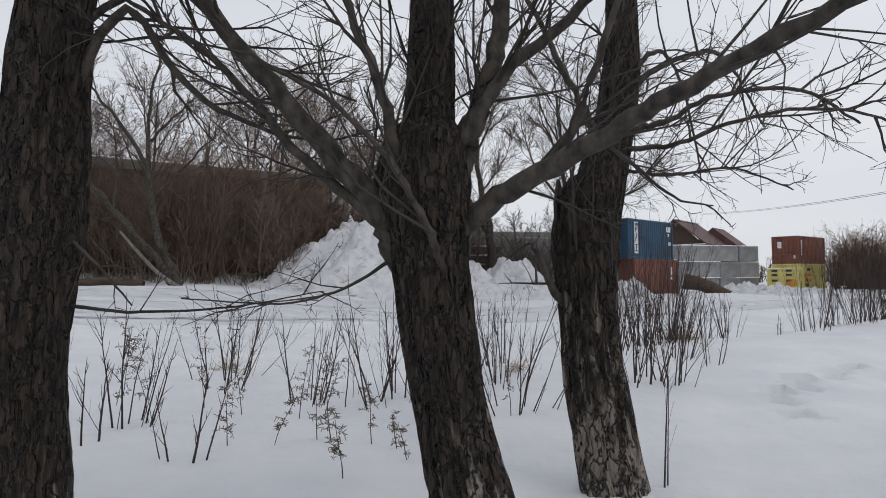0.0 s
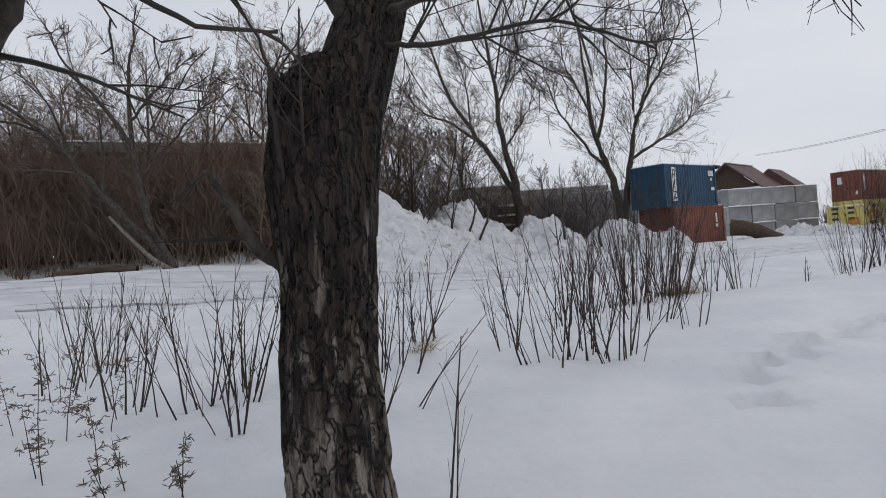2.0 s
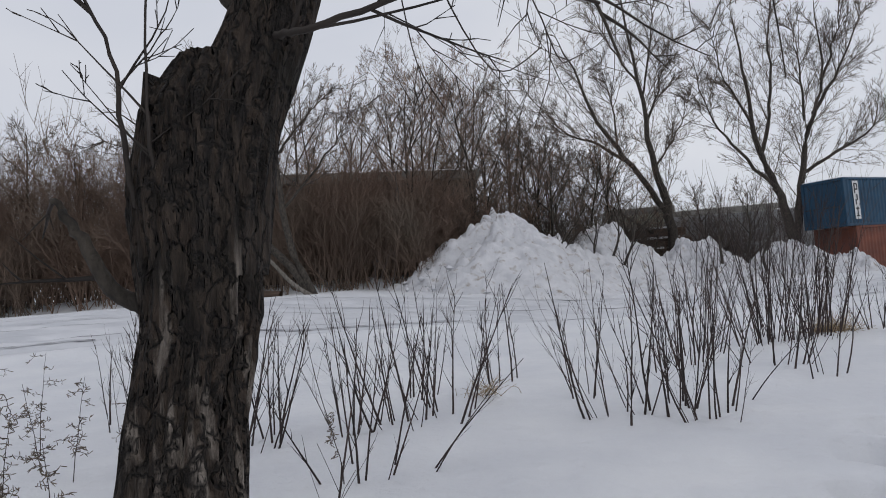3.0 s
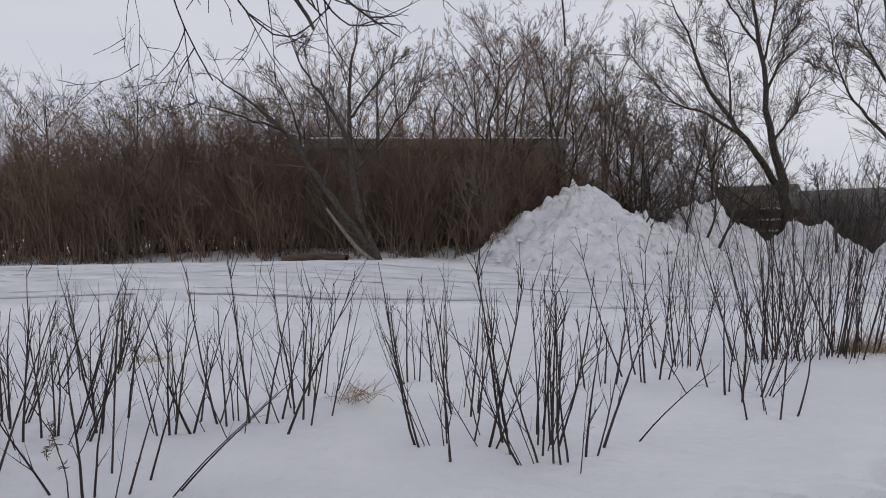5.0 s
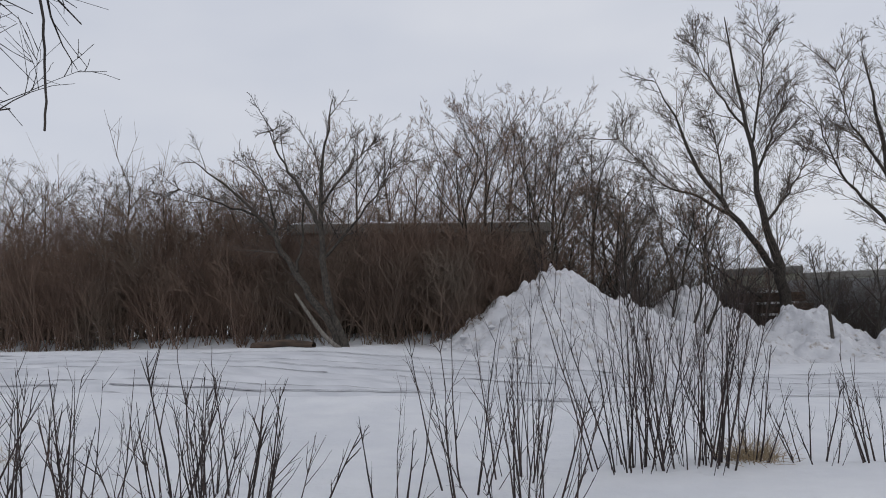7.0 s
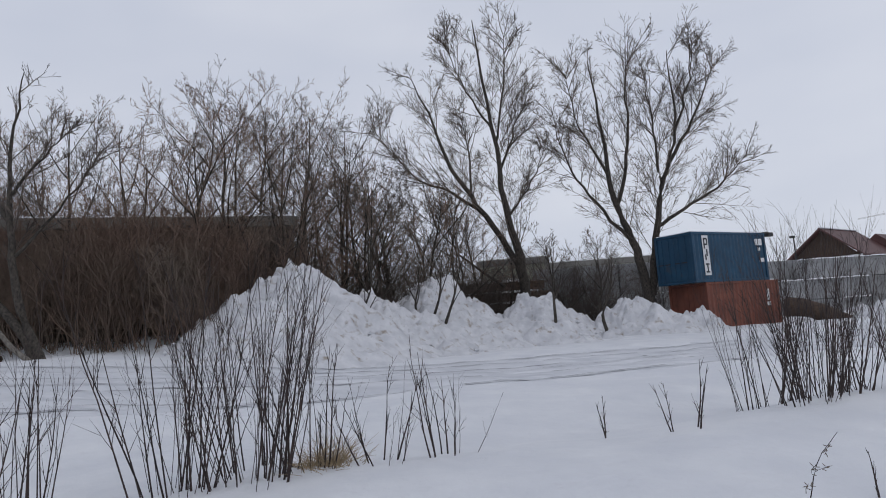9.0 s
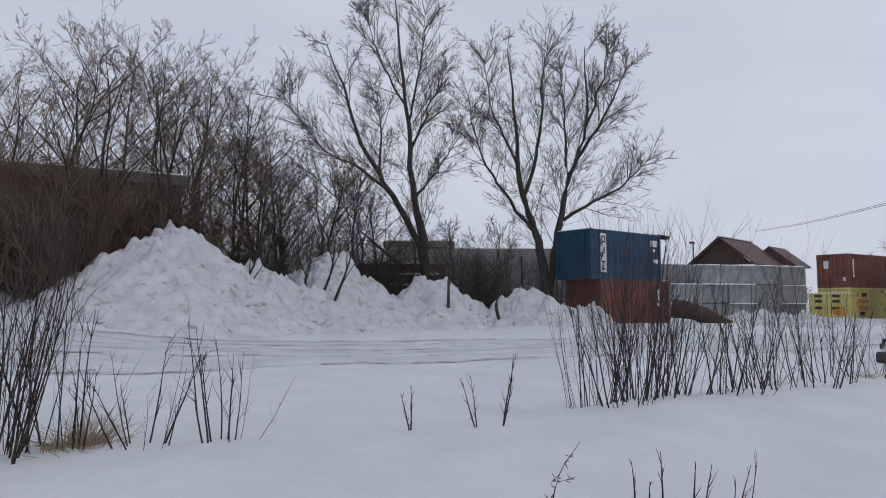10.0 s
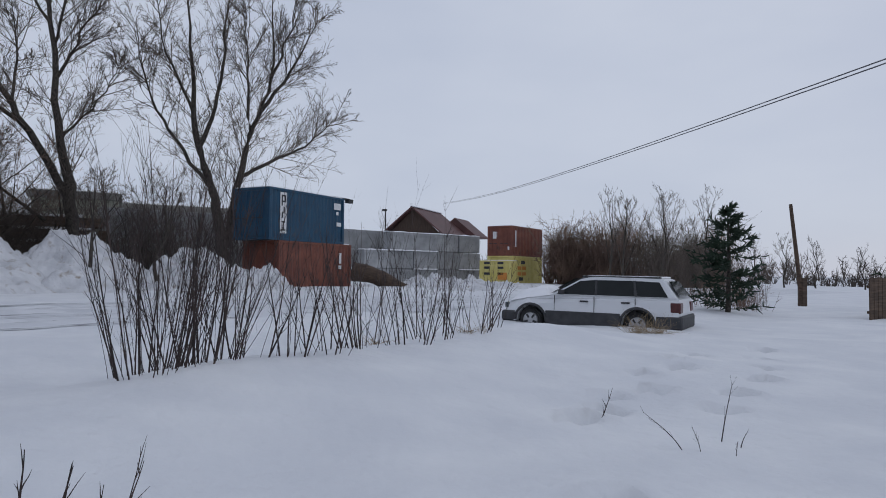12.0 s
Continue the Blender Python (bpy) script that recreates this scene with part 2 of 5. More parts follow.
class Tubes:
    """Gathers tapered tubes into one mesh."""

    def __init__(self):
        self.v, self.f = [], []

    def add(self, pts, radii, sides=3):
        base = len(self.v)
        n = len(pts)
        for i in range(n):
            d = (pts[min(i + 1, n - 1)] - pts[max(i - 1, 0)])
            d.normalize()
            a = Vector((d.y, -d.x, 0.0)) if abs(d.z) < 0.95 else Vector((1.0, 0.0, 0.0))
            a = a - d * a.dot(d)
            a.normalize()
            b = d.cross(a)
            p, r = pts[i], radii[i]
            for k in range(sides):
                t = 6.28318 * k / sides
                q = p + a * (r * math.cos(t)) + b * (r * math.sin(t))
                self.v.append((q.x, q.y, q.z))
        for i in range(n - 1):
            o = base + i * sides
            for k in range(sides):
                k2 = (k + 1) % sides
                self.f.append((o + k, o + k2, o + sides + k2, o + sides + k))

    def mesh(self, name, mat, smooth=True):
        return mesh_from(name, self.v, self.f, mat, smooth)


def turned(rng, d, angle):
    """The direction d bent by that many degrees to a random side."""
    side = Vector((rng.gauss(0, 1), rng.gauss(0, 1), rng.gauss(0, 1)))
    side = side - d * side.dot(d)
    side.normalize()
    return (d * math.cos(radians(angle)) + side * math.sin(radians(angle))).normalized()


def limb_line(rng, p, d, length, steps, wiggle, up):
    pts, q, e = [p.copy()], p.copy(), d.copy()
    for _ in range(steps):
        e = (e + Vector((rng.gauss(0, wiggle), rng.gauss(0, wiggle), rng.gauss(0, wiggle) + up))).normalized()
        q = q + e * (length / steps)
        pts.append(q.copy())
    return pts, e


def sprout(tubes, rng, pts, length, radius, counts, spread, up, wiggle, ratio=0.5, first=0.25, thin=0.004):
    """Grows side branches, and theirs, along a line of points."""
    if not counts:
        return
    for _ in range(counts[0]):
        t = rng.uniform(first, 1.0) * (len(pts) - 1)
        i = min(int(t), len(pts) - 2)
        p = pts[i].lerp(pts[i + 1], t - i)
        d = (pts[i + 1] - pts[i]).normalized()
        e = turned(rng, d, spread * rng.uniform(0.6, 1.25))
        e = (e + Vector((0, 0, up * 0.8))).normalized()
        ln = length * ratio * rng.uniform(0.55, 1.25) * (1.15 - 0.55 * t / (len(pts) - 1))
        r = max(thin, radius * 0.5 * rng.uniform(0.7, 1.0))
        steps = min(4, len(counts) + 1)
        line, _ = limb_line(rng, p, e, ln, steps, wiggle, up * 0.25)
        tubes.add(line, [max(thin * 0.6, r * (1 - 0.75 * k / steps)) for k in range(steps + 1)], 4 if r > 0.03 else 3)
        sprout(tubes, rng, line, ln, r, counts[1:], spread, up, wiggle, ratio, 0.15, thin)


def smooth01(a, b, x):
    t = min(1.0, max(0.0, (x - a) / (b - a)))
    return t * t * (3 - 2 * t)


# ---- the ground ----
FOOTPRINTS = [(3.75, 7.7), (4.05, 8.3), (4.5, 8.6), (4.75, 9.2), (5.3, 9.4), (5.6, 9.9), (6.1, 10.3), (3.6, 7.0), (13.3, 14.9), (13.8, 15.2), (14.2, 15.9), (14.9, 16.1), (15.3, 16.9), (16.1, 17.2), (16.5, 18.0),
              (17.3, 18.4), (14.9, 15.0), (15.7, 15.7), (16.6, 16.3), (17.4, 17.1), (18.4, 18.3), (19.3, 19.2), (13.0, 12.4), (12.4, 12.9), (8.6, 12.2), (7.7, 11.6)]


def thicket_front(x):
    return float(np.interp(x, (-48, -30, -18, -10.5, -5.6), (20.5, 23.0, 25.0, 26.6, 29.4)))


def ground_z(x, y):
    s = -(x - 0.2) * 0.666 + (y - 0.6) * 0.746
    z = 0.22 + 0.2 * smooth01(1.5, 5.0, s) + 0.22 * smooth01(13, 22, s) * (1 - smooth01(25, 60, x))
    z += 0.14 * math.exp(-((x - 6.5) ** 2 + (y - 7) ** 2) / 18.0)
    z += 0.95 * smooth01(-2, 11, -x + 1) * smooth01(10, 24, y + 0.35 * (-x if x < 0 else 0))
    q = -(x - 7.5) * 0.68 + (y - 14.5) * 0.73
    along = (x - 7.5) * 0.73 + (y - 14.5) * 0.68
    reach = smooth01(-3.0, 1.5, along) * (1 - smooth01(10, 15, along))
    z += reach * (0.16 * math.exp(-((q + 0.9) / 1.3) ** 2) - 0.16 * math.exp(-((q - 1.6) / 1.1) ** 2))
    w = -(x - 0.6) * 0.5 + (y - 18.8) * 0.866
    if -3 < w < 14 and -30 < x < 40:
        lane = smooth01(-1.5, 0.2, w) * (1 - smooth01(6.5, 8.5, w))
        wob = 0.12 * noise.noise((x * 0.12, 3.3, 0.0))
        for c, depth in ((0.25, 0.10), (1.65, 0.07), (3.4, 0.06), (4.9, 0.06), (6.0, 0.04)):
            z -= depth * lane * math.exp(-((w - c - wob) / 0.14) ** 2)
            z += depth * 0.5 * lane * math.exp(-((w - c - 0.32 - wob) / 0.16) ** 2)
        z += 0.10 * math.exp(-((w + 0.5) / 0.6) ** 2)
        z -= 0.05 * lane
    if abs(x) < 40 and abs(y - 20) < 40:
        z += 0.10 * noise.noise((x * 0.28, y * 0.28, 1.0)) + 0.035 * noise.noise((x * 1.1, y * 1.1, 5.0))
        z += 0.012 * noise.noise((x * 3.7, y * 3.7, 9.0))
    if x < -5 and 18 < y < 50:
        back = y - thicket_front(x)
        z += 0.55 * smooth01(0.2, 2.4, back) * (1 - smooth01(9, 15, back)) * smooth01(5, 8, -x) * (1 - smooth01(48, 60, -x))
    z += 0.15 * math.exp(-((x - 1.0) ** 2 + (y - 9.12) ** 2) / 0.05)
    z -= 0.22 * math.exp(-((x - 18.3) ** 2 + (y - 23.9) ** 2) / 7.0)
    z += 0.1 * math.exp(-((x - 1.3) ** 2 + (y - 4.7) ** 2) / 0.12) + 0.08 * math.exp(-((x - 0.42) ** 2 + (y - 3.8) ** 2) / 0.12)
    for fx, fy in FOOTPRINTS:
        dd = (x - fx) ** 2 + (y - fy) ** 2
        if dd < 0.5:
            z += -0.36 * math.exp(-dd / 0.024) + 0.045 * math.exp(-((math.sqrt(dd) - 0.25) / 0.08) ** 2)
    return z


def steps_of(lo, hi, fine):
    out = list(np.arange(lo, hi, fine))
    g, a, b = fine, lo, hi
    while b < 1500:
        out.append(b)
        out.insert(0, a - g)
        a -= g
        g *= 1.16
        b += g
    return out


gx, gy = steps_of(-13.0, 21.0, 0.15), steps_of(0.0, 30.0, 0.15)
gv = [(x, y, ground_z(x, y)) for y in gy for x in gx]
nx = len(gx)
gf = [(j * nx + i, j * nx + i + 1, (j + 1) * nx + i + 1, (j + 1) * nx + i) for j in range(len(gy) - 1) for i in range(nx - 1)]
ground = new("ground", mesh_from("ground", gv, gf, SNOW, True))
tagged(ground, "wide field of undisturbed snow with footprints and a rutted lane", "snow ground", kind="structure")
ground.data.materials.append(SNOW_ROAD)
road_faces = []
for poly in ground.data.polygons:
    px, py, _ = poly.center
    w = -(px - 0.6) * 0.5 + (py - 18.8) * 0.866
    road_faces.append(1 if -0.3 + 0.3 * noise.noise((px * 0.5, py * 0.5, 0)) < w < 7.2 and -60 < px < 60 else 0)
ground.data.polygons.foreach_set("material_index", road_faces)


# Grey strips laid along the tyre ruts, darker than the packed snow.
RUT = material("grey_rut", (0.24, 0.24, 0.255), (0.40, 0.40, 0.42), 5.0, stretch=(0.3, 1, 1), rough=0.8, fine=12.0, bump=0.5, c=(0.58, 0.585, 0.60), c_scale=1.6, c_at=0.5)
for k, (c, half) in enumerate(((0.25, 0.10), (0.55, 0.045), (1.65, 0.06), (3.4, 0.07), (3.75, 0.03), (4.9, 0.06), (6.0, 0.04), (6.9, 0.05))):
    tv, tf = [], []
    for i in range(420):
        u = -28 + i * 0.14
        for side in (-1, 1):
            w = c + 0.12 * noise.noise(((0.6 + 0.866 * u) * 0.12, 3.3, 0.0)) + side * half * (0.75 + 0.5 * noise.noise((u * 1.7, k * 3.0, 1.0)))
            px, py = 0.6 + 0.866 * u - 0.5 * w, 18.8 + 0.5 * u + 0.866 * w
            tv.append((px, py, ground_z(px, py) + 0.022))
    tf = [(2 * i, 2 * i + 2, 2 * i + 3, 2 * i + 1) for i in range(419) if noise.noise((i * 0.05, k * 5.0, 2.0)) > -0.28]
    track = new("tyre_track", mesh_from("tyre_track", tv, tf, RUT, True))
    tagged(track, "narrow grey tyre rut pressed into the lane's snow", "tyre track", kind="structure")


# ---- heaps of ploughed snow ----
def snow_pile(x, y, top, radius, lean, seed, label, long=1.0, turn=0.0):
    rings, spokes = 60, 130
    verts, faces = [], []
    z0 = ground_z(x, y) - 0.5
    h = top - z0
    for i in range(rings + 1):
        t = i / rings
        for k in range(spokes):
            a = 2 * math.pi * k / spokes
            rr = radius * t * (1 + 0.22 * noise.noise((math.cos(a) * 1.3 + seed, math.sin(a) * 1.3, seed * 2.0)))
            px, py = math.cos(a) * rr * long, math.sin(a) * rr
            ca, sa = math.cos(radians(turn)), math.sin(radians(turn))
            wx, wy = px * ca - py * sa, px * sa + py * ca
            prof = 0.45 * (1 - t) ** 1.7 + 0.55 * (1 - t)
            prof = prof if prof < 0.72 else 0.72 + 0.165 * math.tanh((prof - 0.72) / 0.12)
            z = h * prof
            bump = noise.noise((wx * 0.55 + seed, wy * 0.55, 2.0)) * 0.55 + noise.noise((wx * 1.5 + seed, wy * 1.5, 4.0)) * 0.5 + abs(noise.noise((wx * 2.6, wy * 2.6, seed))) * 0.26 + noise.noise((wx * 4.5, wy * 4.5, seed)) * 0.24 + noise.noise((wx * 9.0, wy * 9.0, seed)) * 0.11
            z += bump * (1 - t) ** 0.4 * min(1.0, t * 5 + 0.55)
            verts.append((wx + lean * prof, wy, z))
    for i in range(rings):
        for k in range(spokes):
            k2 = (k + 1) % spokes
            faces.append((i * spokes + k, (i + 1) * spokes + k, (i + 1) * spokes + k2, i * spokes + k2))
    me = mesh_from("snow_mound", verts, faces, SNOW_PILE, True)
    ob = new("snow_mound", me)
    ob.location = (x, y, z0)
    tagged(ob, label, "snow heap", "ploughed snow heaps along the lane")
    return ob


def clods(x, y, radius, top, seed, count):
    rng = random.Random(seed)
    verts, faces = [], []
    z0 = ground_z(x, y) - 0.1
    for _ in range(count):
        a, t = rng.uniform(0, 6.283), rng.uniform(0.5, 1.05)
        cx, cy = x + radius * t * math.cos(a), y + radius * t * math.sin(a)
        cz = ground_z(cx, cy) + max(0.0, (top - z0) * (1 - t) * 0.8)
        r = rng.uniform(0.05, 0.17)
        o = len(verts)
        for dx, dy, dz in ((1, 0, 0), (0, 1, 0), (-1, 0, 0), (0, -1, 0), (0, 0, 1), (0, 0, -1)):
            verts.append((cx + dx * r * rng.uniform(0.6, 1.3), cy + dy * r * rng.uniform(0.6, 1.3), cz + dz * r * rng.uniform(0.5, 0.9)))
        for f in ((0, 1, 4), (1, 2, 4), (2, 3, 4), (3, 0, 4), (1, 0, 5), (2, 1, 5), (3, 2, 5), (0, 3, 5)):
            faces.append(tuple(o + q for q in f))
    tagged(new("snow_clods", mesh_from("snow_clods", verts, faces, SNOW_PILE)), "broken clods of dirty snow round a ploughed heap", "snow clods", kind="stuff")


for k, (cx, cy, cr, ct) in enumerate(((-3.75, 30.3, 4.6, 4.0), (-1.3, 34.2, 4.2, 2.7), (-0.1, 37.8, 4.0, 3.8), (4.55, 39.6, 3.4, 2.8))):
    clods(cx, cy, cr, ct, 80 + k, 150)
snow_pile(-3.75, 30.3, 4.6, 5.6, 0.2, 1.0, "tall pointed heap of dirty ploughed snow beside the lane")
snow_pile(-1.7, 33.8, 3.4, 4.9, 0.0, 7.0, "low lumpy ridge of ploughed snow between two heaps", 1.25, 55)
snow_pile(-0.1, 37.8, 4.25, 5.7, -0.2, 3.0, "pointed heap of ploughed snow with bare saplings in it")
snow_pile(4.55, 39.6, 3.15, 4.8, -0.5, 5.0, "pointed heap of ploughed snow in front of the blocks")
snow_pile(8.9, 41.3, 2.45, 3.9, 0.0, 9.0, "low rounded heap of ploughed snow near the containers", 1.25, 20)
snow_pile(11.6, 42.0, 1.55, 2.4, 0.0, 11.0, "small drift of snow against the red container", 1.3, 30)
snow_pile(24.0, 50.0, 1.05, 7.0, 0.0, 13.0, "long low drift of snow in front of the block wall", 1.6, 40)


# ---- pollarded willows beside the path ----
def trunk_mesh(name, line, radii, mat, seed, sides=128, rings=150, ridge=0.034):
    """A bark-ridged trunk along a smooth line of points."""
    verts, faces = [], []
    n = len(line) - 1
    for i in range(rings + 1):
        t = i / rings * n
        a = min(int(t), n - 1)
        u = t - a
        u = u * u * (3 - 2 * u) * 0.4 + u * 0.6
        p = line[a].lerp(line[a + 1], u)
        r = radii[a] + (radii[a + 1] - radii[a]) * u
        for k in range(sides):
            th = 2 * math.pi * k / sides
            c, s = math.cos(th), math.sin(th)
            rid = noise.noise((c * 4.2 + seed, s * 4.2, p.z * 1.1)) * 0.8 + noise.noise((c * 10 + seed, s * 10, p.z * 2.2)) * 0.5
            crack = min(abs(noise.noise((c * 6.5 + seed * 2, s * 6.5, p.z * 1.3 + 4))), abs(noise.noise((c * 9.5 + seed * 3, s * 9.5, p.z * 2.0 + 9))) + 0.06)
            knob = noise.noise((c * 1.1, s * 1.1 + seed, p.z * 1.7))
            q = r * (1 + 0.10 * knob) + ridge * (0.7 * rid - 2.4 * max(0.0, 0.2 - crack) + 0.2 * noise.noise((c * 14, s * 14, p.z * 7)))
            verts.append((p.x + q * c, p.y + q * s, p.z))
    for i in range(rings):
        for k in range(sides):
            k2 = (k + 1) % sides
            faces.append((i * sides + k, i * sides + k2, (i + 1) * sides + k2, (i + 1) * sides + k))
    faces.append(tuple(rings * sides + k for k in range(sides)))
    return mesh_from(name, verts, faces, mat, True)


def curve_points(ctrl, per=6):
    """A smooth line through control points."""
    pts = []
    for i in range(len(ctrl) - 1):
        p0, p1, p2, p3 = ctrl[max(i - 1, 0)], ctrl[i], ctrl[i + 1], ctrl[min(i + 2, len(ctrl) - 1)]
        for k in range(per):
            t = k / per
            pts.append(0.5 * (2 * p1 + (p2 - p0) * t + (2 * p0 - 5 * p1 + 4 * p2 - p3) * t * t + (3 * p1 - p0 - 3 * p2 + p3) * t * t * t))
    pts.append(ctrl[-1].copy())
    return pts


def willow(label, trunk, radii, limbs, seed, bark=BARK):
    """trunk: places from root to head; limbs: (control places, root radius, side branch counts)."""
    rng = random.Random(seed)
    tree = thing("willow_tree", label, "tree", pose(*trunk[0]), "pollarded willows beside the path")
    o = Vector(trunk[0])
    line = [Vector(p) - o for p in trunk]
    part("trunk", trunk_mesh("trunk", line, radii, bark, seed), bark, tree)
    crown = Tubes()
    for ctrl, r, counts in limbs:
        pts = curve_points([Vector(c) - o for c in ctrl])
        tb = Tubes()
        n = len(pts) - 1
        for p in pts[1:-1]:
            w = min(0.007, r * 0.2)
            p += Vector((rng.gauss(0, w), rng.gauss(0, w), rng.gauss(0, w)))
        tb.add(pts, [max(0.004, r * (1.0 + 0.12 * max(0.0, 1 - k / 4) ** 2) * (1 - 0.72 * (k / n)) * (1 + 0.06 * noise.noise((k * 0.8, seed, r * 50)))) for k in range(n + 1)], 16 if r > 0.03 else 6)
        if r > 0.13:
            heavy = [r * (1 - 0.6 * q / (len(ctrl) - 1)) for q in range(len(ctrl))]
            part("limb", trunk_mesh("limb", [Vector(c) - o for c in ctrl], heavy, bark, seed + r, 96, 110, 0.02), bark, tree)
        else:
            part("limb" if r > 0.02 else "branch", tb.mesh("limb", LIMB if r > 0.02 else TWIG), LIMB, tree)
        ln = sum((pts[k + 1] - pts[k]).length for k in range(n))
        sprout(crown, rng, pts, min(ln, 2.1), min(r, 0.026), (int(counts[0] * 1.15),) + counts[1:] + (2,), 44, 0.10, 0.14, 0.56, 0.3, 0.0027)
    part("crown", crown.mesh("crown", TWIG), TWIG, tree, "fine bare dark twigs")
    return tree


willow("old pollarded willow with dark furrowed bark at the path",
       [(-2.0, 4.05, 0.0), (-1.98, 4.0, 0.5), (-1.96, 4.0, 1.4), (-1.9, 4.0, 2.0), (-1.82, 4.0, 2.6), (-1.74, 4.0, 3.8)], [0.30, 0.27, 0.25, 0.27, 0.2, 0.15],
       [([(-2.1, 3.95, 1.75), (-2.4, 3.8, 2.1), (-3.0, 3.6, 2.9), (-3.4, 3.5, 4.0)], 0.11, (7, 5)),
        ([(-1.75, 4.0, 2.5), (-1.45, 4.05, 3.1), (-1.2, 4.2, 2.75), (-0.85, 4.4, 2.55), (-0.5, 4.5, 2.48)], 0.03, (7, 4)),
        ([(-1.8, 4.0, 2.9), (-1.3, 4.2, 3.3), (-0.9, 4.3, 2.95), (-0.3, 4.6, 2.75)], 0.024, (7, 4)),
        ([(-1.74, 4.0, 3.6), (-1.6, 4.1, 4.6), (-1.3, 4.3, 5.8)], 0.1, (8, 5)),
        ([(-1.75, 4.05, 1.55), (-1.45, 4.3, 1.5), (-1.0, 4.5, 1.52), (-0.5, 4.6, 1.6)], 0.012, (4, 3)),
        ([(-1.75, 4.0, 1.95), (-1.5, 3.9, 1.75), (-1.3, 3.85, 1.55)], 0.012, (3,))], 21)

willow("leaning pollarded willow with thick spreading limbs and dark bark",
       [(0.45, 3.90, 0.1), (0.38, 3.94, 0.45), (0.30, 4.0, 0.75), (0.23, 4.06, 1.1), (0.17, 4.11, 1.5), (0.13, 4.12, 1.85), (0.11, 4.12, 2.15), (0.13, 4.12, 2.42), (0.15, 4.13, 2.55)],
       [0.24, 0.215, 0.20, 0.195, 0.195, 0.215, 0.25, 0.22, 0.10],
       [([(0.06, 4.12, 1.6), (-0.06, 4.1, 1.88), (-0.2, 4.08, 2.13), (-0.58, 4.05, 2.57), (-0.85, 4.0, 2.9), (-1.2, 3.95, 3.3), (-1.9, 3.8, 3.9)], 0.085, (8, 5)),
        ([(0.12, 4.12, 1.9), (0.13, 4.12, 2.3), (0.16, 4.12, 2.7), (0.17, 4.14, 3.2), (0.15, 4.2, 4.6), (0.05, 4.3, 6.0)], 0.175, (10, 6)),
        ([(0.18, 4.12, 1.8), (0.27, 4.12, 2.15), (0.39, 4.1, 2.5), (0.50, 4.1, 2.84), (0.55, 4.1, 3.3), (0.6, 4.2, 4.6)], 0.095, (8, 5)),
        ([(0.2, 4.15, 1.8), (0.36, 4.12, 1.99), (0.65, 3.92, 2.16), (0.95, 3.68, 2.31), (1.2, 3.4, 2.44), (1.55, 2.95, 2.58), (2.0, 2.5, 2.75), (2.6, 1.9, 3.0)], 0.068, (10, 5)),
        ([(0.14, 4.1, 1.95), (0.24, 4.08, 2.25), (0.37, 4.05, 2.47), (0.58, 4.0, 2.76), (1.05, 3.95, 3.15), (1.6, 3.9, 3.8)], 0.06, (9, 5)),
        ([(0.08, 4.08, 1.9), (0.0, 3.98, 2.2), (-0.06, 3.86, 2.5), (-0.2, 3.8, 2.9), (-0.45, 3.7, 3.5)], 0.045, (7, 5)),
        ([(0.24, 4.08, 1.55), (0.19, 3.93, 1.78), (0.1, 3.86, 2.0), (-0.05, 3.83, 2.25), (-0.4, 3.85, 2.6), (-0.8, 3.8, 2.75)], 0.028, (6, 4)),
        ([(-0.1, 4.1, 1.95), (-0.5, 4.1, 2.3), (-1.0, 4.1, 2.85), (-1.5, 4.1, 3.2)], 0.035, (8, 5)),
        ([(-0.08, 4.05, 1.75), (-0.3, 4.0, 1.62), (-0.6, 3.95, 1.55), (-1.1, 3.95, 1.58)], 0.011, (5, 3)),
        ([(0.25, 4.2, 1.85), (0.42, 4.15, 2.05), (0.62, 4.05, 2.16), (0.82, 3.95, 2.32), (0.95, 3.85, 2.65), (1.1, 3.7, 3.1)], 0.05, (6, 5)),
        ([(0.95, 3.68, 2.31), (1.1, 3.7, 2.2), (1.3, 3.72, 2.04), (1.5, 3.75, 2.0)], 0.012, (4, 2))], 24)

